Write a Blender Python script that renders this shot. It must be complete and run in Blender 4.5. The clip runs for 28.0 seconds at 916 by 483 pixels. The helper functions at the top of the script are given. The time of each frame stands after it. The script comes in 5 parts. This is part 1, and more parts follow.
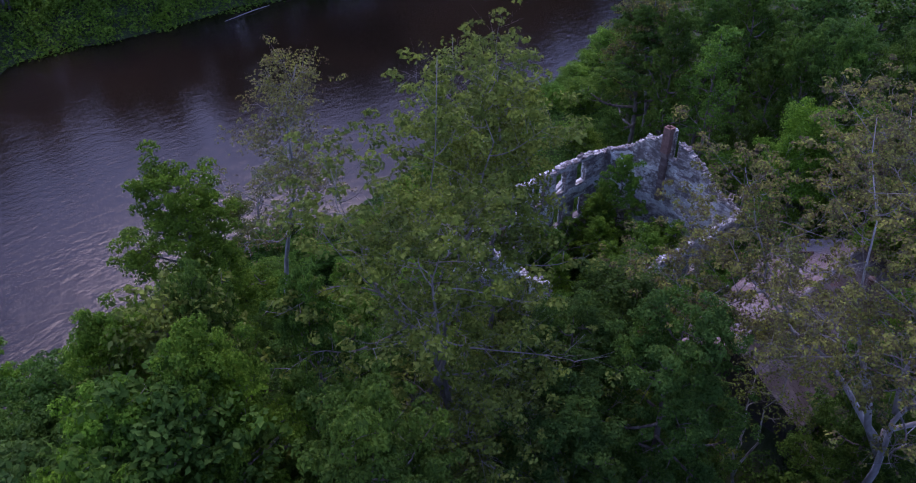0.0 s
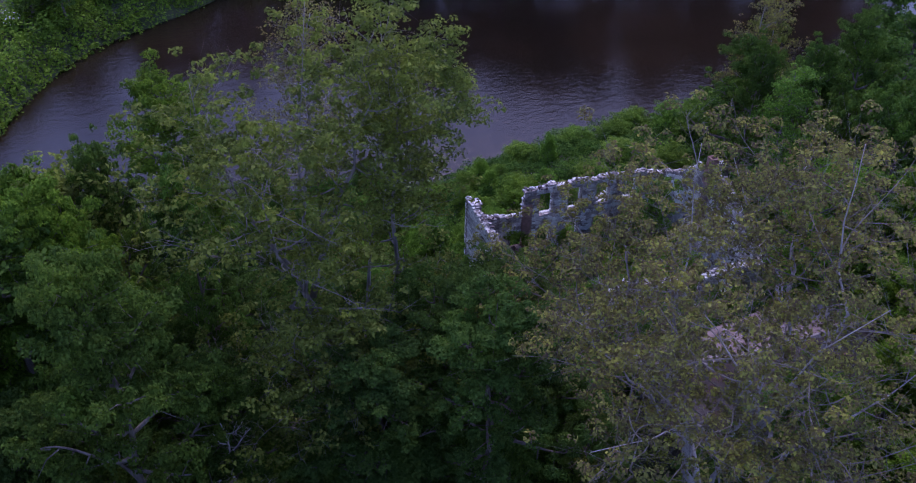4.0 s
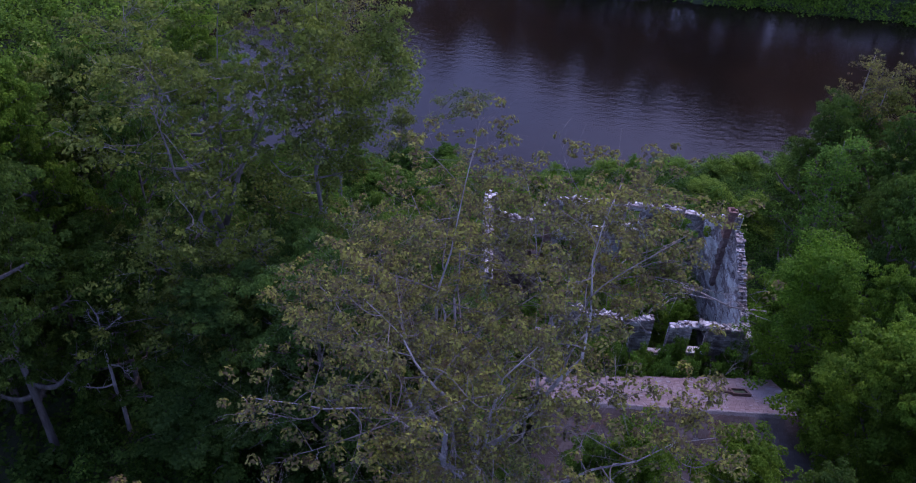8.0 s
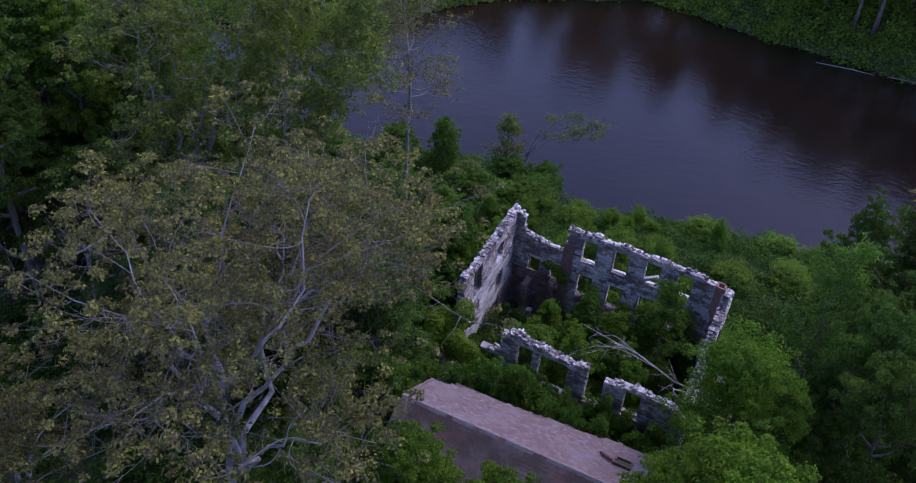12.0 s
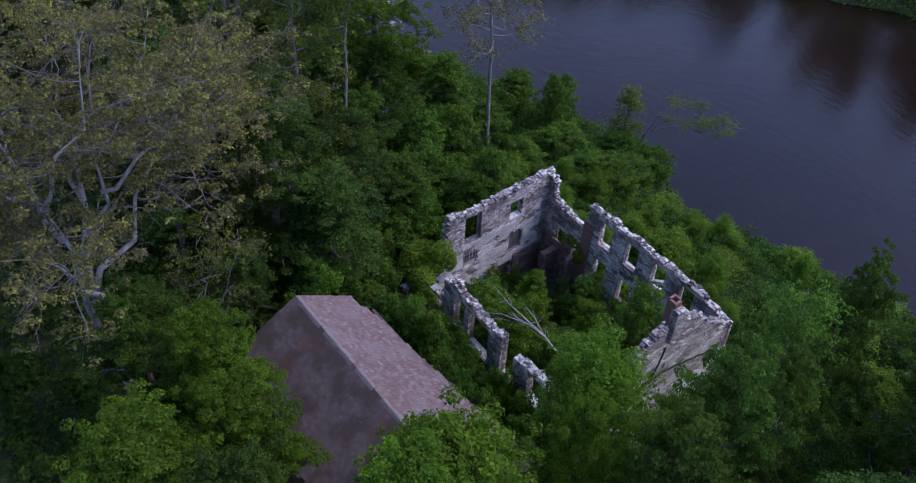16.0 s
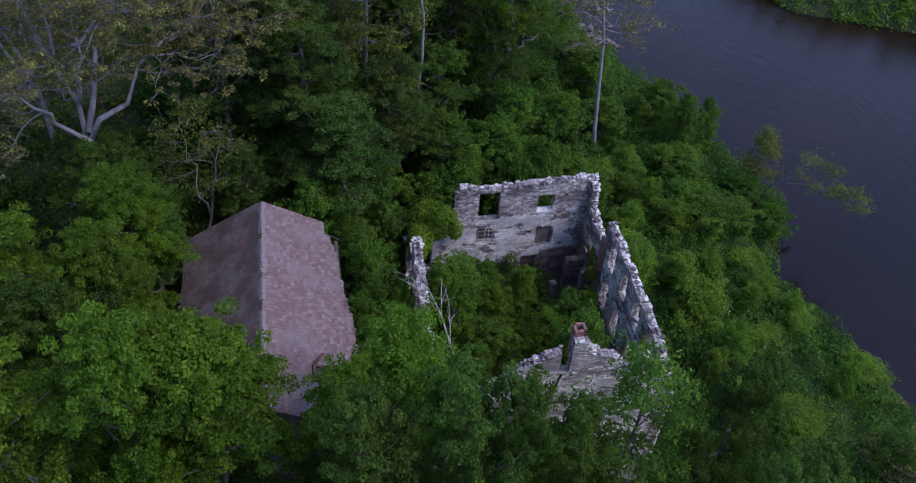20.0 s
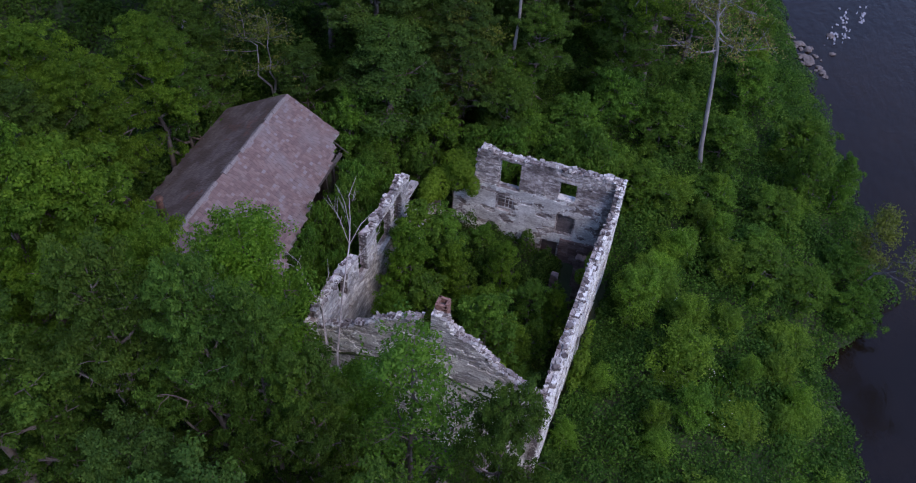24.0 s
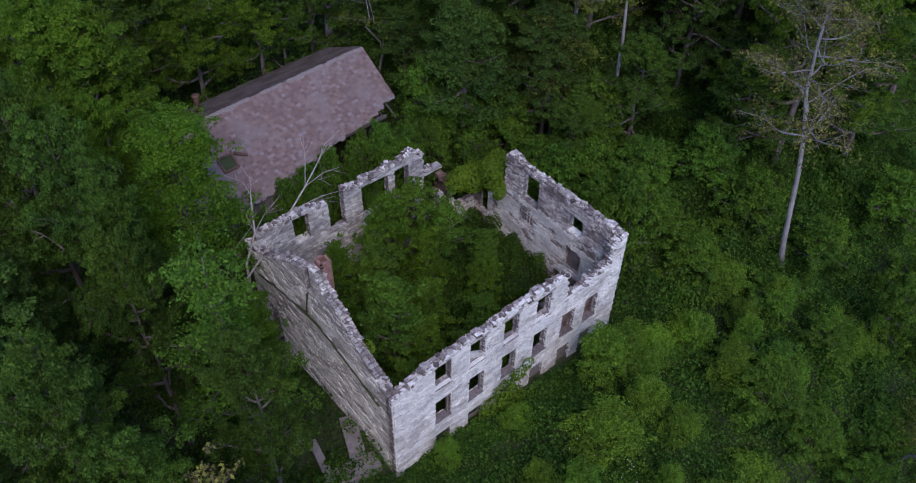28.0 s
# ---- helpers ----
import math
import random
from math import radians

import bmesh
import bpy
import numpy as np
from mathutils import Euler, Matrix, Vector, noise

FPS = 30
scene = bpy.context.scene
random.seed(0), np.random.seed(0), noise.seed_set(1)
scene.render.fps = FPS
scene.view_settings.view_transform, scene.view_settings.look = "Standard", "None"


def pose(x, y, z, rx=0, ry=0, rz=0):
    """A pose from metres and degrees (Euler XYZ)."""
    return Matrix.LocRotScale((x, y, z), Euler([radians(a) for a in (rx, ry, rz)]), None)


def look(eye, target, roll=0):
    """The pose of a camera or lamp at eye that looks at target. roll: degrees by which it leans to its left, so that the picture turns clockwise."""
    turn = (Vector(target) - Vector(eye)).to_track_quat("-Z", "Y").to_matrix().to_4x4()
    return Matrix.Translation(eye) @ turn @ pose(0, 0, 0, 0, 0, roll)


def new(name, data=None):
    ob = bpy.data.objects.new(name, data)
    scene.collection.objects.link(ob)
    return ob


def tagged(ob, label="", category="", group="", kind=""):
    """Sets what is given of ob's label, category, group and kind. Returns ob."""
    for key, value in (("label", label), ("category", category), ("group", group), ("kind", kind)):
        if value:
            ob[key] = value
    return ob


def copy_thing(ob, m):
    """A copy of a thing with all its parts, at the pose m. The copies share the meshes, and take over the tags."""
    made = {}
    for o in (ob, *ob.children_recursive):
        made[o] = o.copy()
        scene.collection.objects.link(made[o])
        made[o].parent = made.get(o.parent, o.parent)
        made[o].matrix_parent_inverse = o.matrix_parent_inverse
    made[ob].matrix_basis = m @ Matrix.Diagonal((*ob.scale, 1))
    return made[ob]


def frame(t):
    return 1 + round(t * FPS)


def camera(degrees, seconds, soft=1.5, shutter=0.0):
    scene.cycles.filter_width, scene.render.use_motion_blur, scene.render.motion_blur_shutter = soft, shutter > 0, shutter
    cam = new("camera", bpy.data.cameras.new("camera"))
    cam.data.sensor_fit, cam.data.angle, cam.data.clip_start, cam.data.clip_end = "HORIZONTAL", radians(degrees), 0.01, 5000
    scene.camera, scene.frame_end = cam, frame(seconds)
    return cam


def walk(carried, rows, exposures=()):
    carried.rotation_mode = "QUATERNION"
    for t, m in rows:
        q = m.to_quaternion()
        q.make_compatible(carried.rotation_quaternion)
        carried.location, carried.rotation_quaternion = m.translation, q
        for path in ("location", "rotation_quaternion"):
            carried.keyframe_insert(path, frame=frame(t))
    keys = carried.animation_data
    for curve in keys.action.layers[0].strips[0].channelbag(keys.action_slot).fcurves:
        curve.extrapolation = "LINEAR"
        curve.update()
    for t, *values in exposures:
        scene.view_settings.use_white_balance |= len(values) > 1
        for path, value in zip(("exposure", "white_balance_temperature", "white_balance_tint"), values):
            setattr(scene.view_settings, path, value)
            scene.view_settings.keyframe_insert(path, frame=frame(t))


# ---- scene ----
cam = camera(54.9, 28.0, 1.1)
PATH = [
    (0, (36.108, 30.297, 29.73), (35.135, 29.084, 28.472), 0.0),
    (0.5, (34.914, 31.504, 29.733), (33.997, 30.249, 28.474), 0.3),
    (1, (33.675, 32.688, 29.711), (32.815, 31.392, 28.453), 0.5),
    (1.5, (32.429, 33.921, 29.692), (31.633, 32.585, 28.435), 0.6),
    (2, (31.09, 35.106, 29.661), (30.36, 33.729, 28.407), 0.6),
    (2.5, (29.723, 36.113, 29.574), (29.057, 34.701, 28.324), 0.7),
    (3, (28.343, 36.981, 29.478), (27.74, 35.539, 28.23), 0.9),
    (3.5, (27.029, 37.791, 29.502), (26.485, 36.326, 28.253), 1.0),
    (5.5, (20.762, 39.791, 29.411), (20.474, 38.261, 28.156), 2.2),
    (6, (19.025, 40.225, 29.452), (18.817, 38.683, 28.196), 2.2),
    (6.5, (17.249, 40.567, 29.486), (17.12, 39.016, 28.23), 2.5),
    (7, (15.417, 40.851, 29.539), (15.365, 39.297, 28.281), 2.6),
    (7.5, (13.62, 41.105, 29.664), (13.64, 39.552, 28.404), 2.8),
    (8, (11.893, 41.214, 29.796), (11.977, 39.665, 28.533), 3.1),
    (8.5, (10.008, 41.249, 29.849), (10.166, 39.702, 28.591), 3.4),
    (9, (7.952, 41.177, 29.895), (8.192, 39.638, 28.64), 3.0),
    (9.5, (5.898, 40.926, 30.014), (6.221, 39.402, 28.76), 2.9),
    (10, (3.922, 40.57, 30.139), (4.329, 39.066, 28.886), 2.9),
    (10.5, (1.995, 40.034, 30.23), (2.486, 38.554, 28.978), 2.8),
    (11, (0.141, 39.447, 30.3), (0.715, 37.998, 29.047), 2.9),
    (11.5, (-1.658, 38.739, 30.299), (-1.009, 37.323, 29.045), 3.4),
    (12, (-3.37, 37.96, 30.276), (-2.651, 36.578, 29.022), 3.7),
    (12.5, (-5.02, 36.973, 30.203), (-4.228, 35.629, 28.951), 3.6),
    (14.5, (-11.391, 31.748, 29.101), (-10.307, 30.607, 27.868), 3.2),
    (15, (-12.739, 30.335, 28.975), (-11.611, 29.267, 27.714), 3.4),
    (15.5, (-13.922, 28.838, 28.906), (-12.773, 27.856, 27.597), 3.7),
    (16, (-15.048, 27.244, 28.86), (-13.859, 26.344, 27.528), 3.8),
    (16.5, (-16.233, 25.622, 28.821), (-14.989, 24.797, 27.491), 3.7),
    (17, (-17.433, 23.911, 28.806), (-16.137, 23.162, 27.48), 3.4),
    (17.5, (-18.425, 22.144, 28.751), (-17.085, 21.474, 27.426), 3.4),
    (18, (-19.216, 20.34, 28.677), (-17.837, 19.753, 27.354), 3.5),
    (18.5, (-19.884, 18.611, 28.656), (-18.47, 18.107, 27.334), 3.7),
    (19, (-20.37, 16.81, 28.666), (-18.934, 16.388, 27.339), 4.0),
    (19.5, (-20.746, 15.008, 28.713), (-19.304, 14.673, 27.368), 4.2),
    (20, (-21.013, 13.059, 28.739), (-19.59, 12.812, 27.356), 4.3),
    (20.5, (-21.198, 11.106, 28.776), (-19.83, 10.945, 27.326), 4.8),
    (21, (-21.218, 9.101, 28.786), (-19.848, 9.028, 27.331), 4.6),
    (21.5, (-21.11, 7.094, 28.828), (-19.745, 7.106, 27.367), 4.8),
    (23.5, (-19.62, -0.973, 29.26), (-18.325, -0.604, 27.782), 3.9),
    (24, (-18.928, -2.833, 29.242), (-17.665, -2.376, 27.76), 3.8),
    (24.5, (-18.104, -4.715, 29.165), (-16.879, -4.167, 27.682), 3.3),
    (25, (-17.115, -6.505, 29.049), (-15.931, -5.875, 27.565), 2.9),
    (25.5, (-16.096, -8.303, 28.949), (-14.956, -7.593, 27.466), 2.6),
    (26, (-14.96, -9.978, 28.854), (-13.872, -9.19, 27.372), 2.3),
    (26.5, (-13.693, -11.5, 28.759), (-12.661, -10.64, 27.278), 2.0),
    (27, (-12.384, -12.985, 28.71), (-11.415, -12.054, 27.229), 1.8),
    (27.5, (-10.933, -14.48, 28.689), (-10.033, -13.484, 27.207), 1.4),
    (28, (-9.381, -15.903, 28.673), (-8.553, -14.844, 27.192), 1.1),
]
walk(cam, [(t, look(eye, target, roll)) for t, eye, target, roll in PATH], [(0, 1.16, 6250, 49), (8, 1.12, 6200, 54), (12, 1.03, 6350, 47), (16, 1.08, 6600, 35), (22, 1.0, 6600, 33), (28, 0.86, 6850, 30)])

# ---- light ----
world = bpy.data.worlds.new("dusk_sky")
scene.world = world
world.use_nodes = True
wn, wl = world.node_tree.nodes, world.node_tree.links
sky = wn.new("ShaderNodeTexSky")
sky.sky_type = "NISHITA"
sky.sun_disc = False
SUN_EL, SUN_AZ = radians(52), radians(206)
sky.sun_elevation, sky.sun_rotation = SUN_EL, SUN_AZ
sky.air_density, sky.dust_density, sky.ozone_density = 1.0, 0.45, 4.5
wl.new(sky.outputs[0], wn["Background"].inputs[0])
wn["Background"].inputs[1].default_value = 0.15

sun_data = bpy.data.lights.new("sun", "SUN")
sun_data.energy, sun_data.angle, sun_data.color = 0.85, radians(26), (1.0, 0.95, 0.9)
sun = new("sun", sun_data)
sun_way = Vector((math.sin(SUN_AZ) * math.cos(SUN_EL), math.cos(SUN_AZ) * math.cos(SUN_EL), math.sin(SUN_EL)))
sun.matrix_world = look(sun_way * 80, (0, 0, 0))


# ---- materials ----
def material(name, rough=0.8, metal=0.0):
    m = bpy.data.materials.new(name)
    m.use_nodes = True
    n, l = m.node_tree.nodes, m.node_tree.links
    b = n["Principled BSDF"]
    b.inputs["Roughness"].default_value, b.inputs["Metallic"].default_value = rough, metal
    return m, n, l, b


def rgb(c):
    return (*c, 1.0)


def noise_node(n, l, scale, detail=6, rough=0.6, stretch=None, coords="Object"):
    tc = n.new("ShaderNodeTexCoord")
    src = tc.outputs[coords]
    if stretch:
        mp = n.new("ShaderNodeMapping")
        mp.inputs["Scale"].default_value = stretch
        l.new(src, mp.inputs[0])
        src = mp.outputs[0]
    t = n.new("ShaderNodeTexNoise")
    t.inputs["Scale"].default_value, t.inputs["Detail"].default_value, t.inputs["Roughness"].default_value = scale, detail, rough
    l.new(src, t.inputs["Vector"])
    return t.outputs["Fac"]


def ramp(n, l, fac, stops):
    r = n.new("ShaderNodeValToRGB")
    while len(r.color_ramp.elements) < len(stops):
        r.color_ramp.elements.new(0.5)
    for e, (p, c) in zip(r.color_ramp.elements, stops):
        e.position, e.color = p, rgb(c)
    l.new(fac, r.inputs[0])
    return r.outputs[0]


def mixed(n, l, fac, a, b, mode="MIX"):
    m = n.new("ShaderNodeMix")
    m.data_type, m.blend_type = "RGBA", mode
    for sock, v in ((m.inputs["Factor"], fac), (m.inputs["A"], a), (m.inputs["B"], b)):
        if isinstance(v, (int, float)):
            sock.default_value = v
        elif isinstance(v, tuple):
            sock.default_value = rgb(v)
        else:
            l.new(v, sock)
    return m.outputs["Result"]


def maths(n, l, op, a, b=0.0):
    m = n.new("ShaderNodeMath")
    m.operation = op
    for sock, v in ((m.inputs[0], a), (m.inputs[1], b)):
        if isinstance(v, (int, float)):
            sock.default_value = v
        else:
            l.new(v, sock)
    return m.outputs[0]


def relief(n, l, b, fac, strength, distance=0.02):
    bump = n.new("ShaderNodeBump")
    bump.inputs["Strength"].default_value, bump.inputs["Distance"].default_value = strength, distance
    l.new(fac, bump.inputs["Height"])
    l.new(bump.outputs[0], b.inputs["Normal"])


def leaf_material(name, dark, mid, light, glow=0.5):
    """Leaves: colour varies from leaf to leaf and from plant to plant; some light passes through."""
    m, n, l, b = material(name, 0.55)
    geo, info = n.new("ShaderNodeNewGeometry"), n.new("ShaderNodeObjectInfo")
    c = ramp(n, l, geo.outputs["Random Per Island"], [(0.0, dark), (0.55, mid), (1.0, light)])
    big = n.new("ShaderNodeTexNoise")
    big.inputs["Scale"].default_value, big.inputs["Detail"].default_value = 0.5, 4
    l.new(geo.outputs["Position"], big.inputs["Vector"])
    c = mixed(n, l, 1.0, c, ramp(n, l, big.outputs["Fac"], [(0.32, (0.72, 0.78, 0.88)), (0.50, (1.0, 1.0, 1.0)), (0.68, (1.24, 1.22, 1.0))]), "MULTIPLY")
    hs = n.new("ShaderNodeHueSaturation")
    l.new(maths(n, l, "ADD", maths(n, l, "MULTIPLY", info.outputs["Random"], 0.016), 0.490), hs.inputs["Hue"])
    l.new(maths(n, l, "ADD", maths(n, l, "MULTIPLY", info.outputs["Random"], 0.26), 0.88), hs.inputs["Value"])
    l.new(c, hs.inputs["Color"])
    l.new(hs.outputs[0], b.inputs["Base Color"])
    b.inputs["Specular IOR Level"].default_value = 0.05
    tr = n.new("ShaderNodeBsdfTranslucent")
    l.new(hs.outputs[0], tr.inputs[0])
    mx = n.new("ShaderNodeMixShader")
    mx.inputs[0].default_value = glow
    l.new(b.outputs[0], mx.inputs[1])
    l.new(tr.outputs[0], mx.inputs[2])
    l.new(mx.outputs[0], n["Material Output"].inputs[0])
    return m


LEAF_MAPLE = leaf_material("maple_leaf", (0.047, 0.110, 0.019), (0.070, 0.157, 0.026), (0.120, 0.230, 0.042))
LEAF_BRIGHT = leaf_material("young_leaf", (0.074, 0.170, 0.019), (0.114, 0.250, 0.026), (0.188, 0.342, 0.044), 0.62)
LEAF_DARK = leaf_material("dark_leaf", (0.045, 0.105, 0.022), (0.069, 0.154, 0.032), (0.110, 0.212, 0.046))
LEAF_AIRY = leaf_material("poplar_leaf", (0.088, 0.126, 0.026), (0.140, 0.198, 0.037), (0.225, 0.295, 0.064))
LEAF_SYC = leaf_material("sycamore_leaf", (0.122, 0.092, 0.064), (0.162, 0.165, 0.053), (0.300, 0.335, 0.080))
LEAF_YOUNG = leaf_material("sapling_leaf", (0.056, 0.140, 0.019), (0.088, 0.210, 0.028), (0.145, 0.290, 0.045))
LEAF_BRUSH = leaf_material("brush_leaf", (0.028, 0.084, 0.014), (0.056, 0.147, 0.023), (0.132, 0.256, 0.048))
LEAF_BUSH = leaf_material("bush_leaf", (0.078, 0.180, 0.024), (0.130, 0.280, 0.034), (0.215, 0.390, 0.056))
LEAF_IVY = leaf_material("creeper_leaf", (0.085, 0.165, 0.016), (0.130, 0.235, 0.024), (0.185, 0.300, 0.042))


PETAL = leaf_material("white_petal", (0.55, 0.55, 0.55), (0.65, 0.65, 0.66), (0.75, 0.75, 0.76), 0.2)


def bark_material(name, dark, light, scale=4.0):
    m, n, l, b = material(name, 0.9)
    f = noise_node(n, l, scale, 8, 0.65, (1, 1, 0.35))
    l.new(ramp(n, l, f, [(0.3, dark), (0.7, light)]), b.inputs["Base Color"])
    relief(n, l, b, f, 0.6)
    return m


BARK = bark_material("grey_brown_bark", (0.055, 0.045, 0.038), (0.20, 0.18, 0.16))
BARK_SYC = bark_material("mottled_pale_bark", (0.12, 0.105, 0.098), (0.46, 0.44, 0.43), 2.2)
BARK_BIRCH = bark_material("pale_grey_bark", (0.13, 0.125, 0.122), (0.36, 0.345, 0.335), 3.0)
BARK_TWIG = bark_material("pale_twig_bark", (0.085, 0.074, 0.066), (0.26, 0.238, 0.218), 3.0)
BARK_POPLAR = bark_material("grey_poplar_bark", (0.085, 0.075, 0.068), (0.26, 0.24, 0.225), 3.0)
DEADWOOD = bark_material("bleached_dead_wood", (0.22, 0.20, 0.18), (0.50, 0.47, 0.44), 5.0)


def stone_material(name, tints, stain=0.55, stain_tint=(0.085, 0.070, 0.078), dirt=1.0):
    """Weathered pale limestone: tone from stone to stone, dark weather stains and runs, coarse mottling, pitting."""
    m, n, l, b = material(name, 0.92)
    info, geo = n.new("ShaderNodeObjectInfo"), n.new("ShaderNodeNewGeometry")

    def grain(scale, detail, rough, stretch):
        mp, t = n.new("ShaderNodeMapping"), n.new("ShaderNodeTexNoise")
        mp.inputs["Scale"].default_value = stretch
        l.new(geo.outputs["Position"], mp.inputs[0])
        l.new(mp.outputs[0], t.inputs["Vector"])
        t.inputs["Scale"].default_value, t.inputs["Detail"].default_value, t.inputs["Roughness"].default_value = scale, detail, rough
        return t.outputs["Fac"]

    pick = maths(n, l, "FRACT", maths(n, l, "ADD", info.outputs["Random"], geo.outputs["Random Per Island"]))
    c = ramp(n, l, pick, [(0.0, tints[0]), (0.45, tints[1]), (1.0, tints[2])])
    patch = ramp(n, l, grain(0.75, 12, 0.78, (0.8, 0.8, 1.7)), [(0.47, (0, 0, 0)), (0.55, (1, 1, 1))])
    runs = ramp(n, l, grain(2.6, 10, 0.75, (1, 1, 0.45)), [(0.50, (0, 0, 0)), (0.60, (1, 1, 1))])
    c = mixed(n, l, maths(n, l, "MULTIPLY", patch, stain), c, stain_tint)
    c = mixed(n, l, maths(n, l, "MULTIPLY", runs, stain * 0.7), c, stain_tint)
    mottle = grain(5.0, 12, 0.85, (0.65, 0.65, 4.6))
    c = mixed(n, l, dirt, c, ramp(n, l, mottle, [(0.36, (0.30, 0.28, 0.29)), (0.47, (0.85, 0.84, 0.85)), (0.55, (1.0, 1.0, 1.0)), (0.68, (1.25, 1.24, 1.24))]), "MULTIPLY")
    l.new(c, b.inputs["Base Color"])
    relief(n, l, b, mottle, 0.9, 0.035)
    return m


STONE = stone_material("weathered_limestone", ((0.415, 0.420, 0.393), (0.579, 0.590, 0.547), (0.753, 0.770, 0.711)), 0.55, (0.140, 0.130, 0.127))
STONE_WHITE = stone_material("limewashed_limestone", ((0.753, 0.780, 0.729), (0.840, 0.870, 0.813), (0.897, 0.930, 0.870)), 0.32, (0.318, 0.300, 0.295), 0.85)
# Inner and yard faces: darker, warmer tints with heavier staining
STONE_INNER = stone_material("dark_inner_limestone", ((0.347, 0.310, 0.281), (0.540, 0.500, 0.453), (0.791, 0.770, 0.706)), 0.78, (0.111, 0.085, 0.080))
STONE_CLEAN = stone_material("broken_white_limestone", ((0.082, 0.062, 0.058), (0.347, 0.330, 0.304), (0.888, 0.910, 0.837)), 0.5, (0.101, 0.078, 0.075))
MORTAR = stone_material("crumbling_mortar", ((0.20, 0.175, 0.165), (0.22, 0.195, 0.185), (0.24, 0.215, 0.205)), 0.6)
PLASTER = stone_material("lime_plaster", ((0.772, 0.800, 0.748), (0.820, 0.850, 0.790), (0.868, 0.900, 0.837)), 0.46, (0.232, 0.210, 0.192), 1.0)
RUBBLE = stone_material("dark_rubble", ((0.17, 0.115, 0.098), (0.24, 0.170, 0.148), (0.32, 0.250, 0.225)), 0.55, (0.085, 0.058, 0.048))

m, n, l, b = material("red_brick", 0.9)
f = noise_node(n, l, 6, 8)
br = n.new("ShaderNodeObjectInfo")
c = ramp(n, l, f, [(0.3, (0.140, 0.072, 0.058)), (0.7, (0.34, 0.19, 0.15))])
l.new(mixed(n, l, maths(n, l, "MULTIPLY", br.outputs["Random"], 0.4), c, (0.33, 0.22, 0.19)), b.inputs["Base Color"])
relief(n, l, b, f, 0.5)
BRICK = m

m, n, l, b = material("faded_roof_shingle", 0.9)
info, geo = n.new("ShaderNodeObjectInfo"), n.new("ShaderNodeNewGeometry")
pick = maths(n, l, "FRACT", maths(n, l, "ADD", info.outputs["Random"], geo.outputs["Random Per Island"]))
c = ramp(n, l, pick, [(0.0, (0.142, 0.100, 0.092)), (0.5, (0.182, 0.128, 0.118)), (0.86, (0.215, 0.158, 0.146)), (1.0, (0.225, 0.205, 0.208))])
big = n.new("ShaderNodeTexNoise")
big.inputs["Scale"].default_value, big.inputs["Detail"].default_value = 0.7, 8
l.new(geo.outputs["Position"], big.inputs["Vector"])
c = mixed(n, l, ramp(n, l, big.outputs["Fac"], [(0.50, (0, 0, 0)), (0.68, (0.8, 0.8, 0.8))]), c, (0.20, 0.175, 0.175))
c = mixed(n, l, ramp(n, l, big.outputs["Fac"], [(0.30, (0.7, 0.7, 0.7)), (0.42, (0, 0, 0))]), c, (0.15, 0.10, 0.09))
l.new(c, b.inputs["Base Color"])
relief(n, l, b, noise_node(n, l, 30, 4), 0.4, 0.01)
SHINGLE = m

# Back slope's shade goes into darker tones; brown and rust patches are its own
m, n, l, b = material("shaded_rusty_shingle", 0.95)
info, geo = n.new("ShaderNodeObjectInfo"), n.new("ShaderNodeNewGeometry")
pick = maths(n, l, "FRACT", maths(n, l, "ADD", info.outputs["Random"], geo.outputs["Random Per Island"]))
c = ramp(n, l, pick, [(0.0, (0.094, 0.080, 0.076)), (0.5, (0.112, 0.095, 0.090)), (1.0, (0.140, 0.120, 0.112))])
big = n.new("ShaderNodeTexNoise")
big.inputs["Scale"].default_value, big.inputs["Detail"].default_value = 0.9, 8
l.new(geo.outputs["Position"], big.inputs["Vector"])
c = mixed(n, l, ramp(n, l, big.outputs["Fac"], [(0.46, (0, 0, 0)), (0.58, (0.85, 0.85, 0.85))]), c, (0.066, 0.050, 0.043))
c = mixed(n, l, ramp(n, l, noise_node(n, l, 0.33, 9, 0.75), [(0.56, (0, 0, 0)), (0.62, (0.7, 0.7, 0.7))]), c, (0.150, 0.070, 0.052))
l.new(c, b.inputs["Base Color"])
relief(n, l, b, noise_node(n, l, 30, 4), 0.4, 0.01)
SHINGLE_SHADED = m

m, n, l, b = material("grey_weathered_boards", 0.9)
f = noise_node(n, l, 3, 8, 0.7, (8, 8, 0.6))
l.new(ramp(n, l, f, [(0.3, (0.10, 0.09, 0.085)), (0.7, (0.30, 0.28, 0.27))]), b.inputs["Base Color"])
relief(n, l, b, f, 0.5, 0.01)
BOARD = m

m, n, l, b = material("dark_rotten_timber", 0.9)
f = noise_node(n, l, 4, 8, 0.7, (6, 6, 0.8))
l.new(ramp(n, l, f, [(0.3, (0.035, 0.030, 0.027)), (0.7, (0.12, 0.105, 0.095))]), b.inputs["Base Color"])
relief(n, l, b, f, 0.5, 0.01)
TIMBER = m

m, n, l, b = material("white_water", 0.6)
f = noise_node(n, l, 4, 8, 0.7)
l.new(ramp(n, l, f, [(0.3, (0.16, 0.17, 0.20)), (0.7, (0.45, 0.46, 0.49))]), b.inputs["Base Color"])
FOAM = m

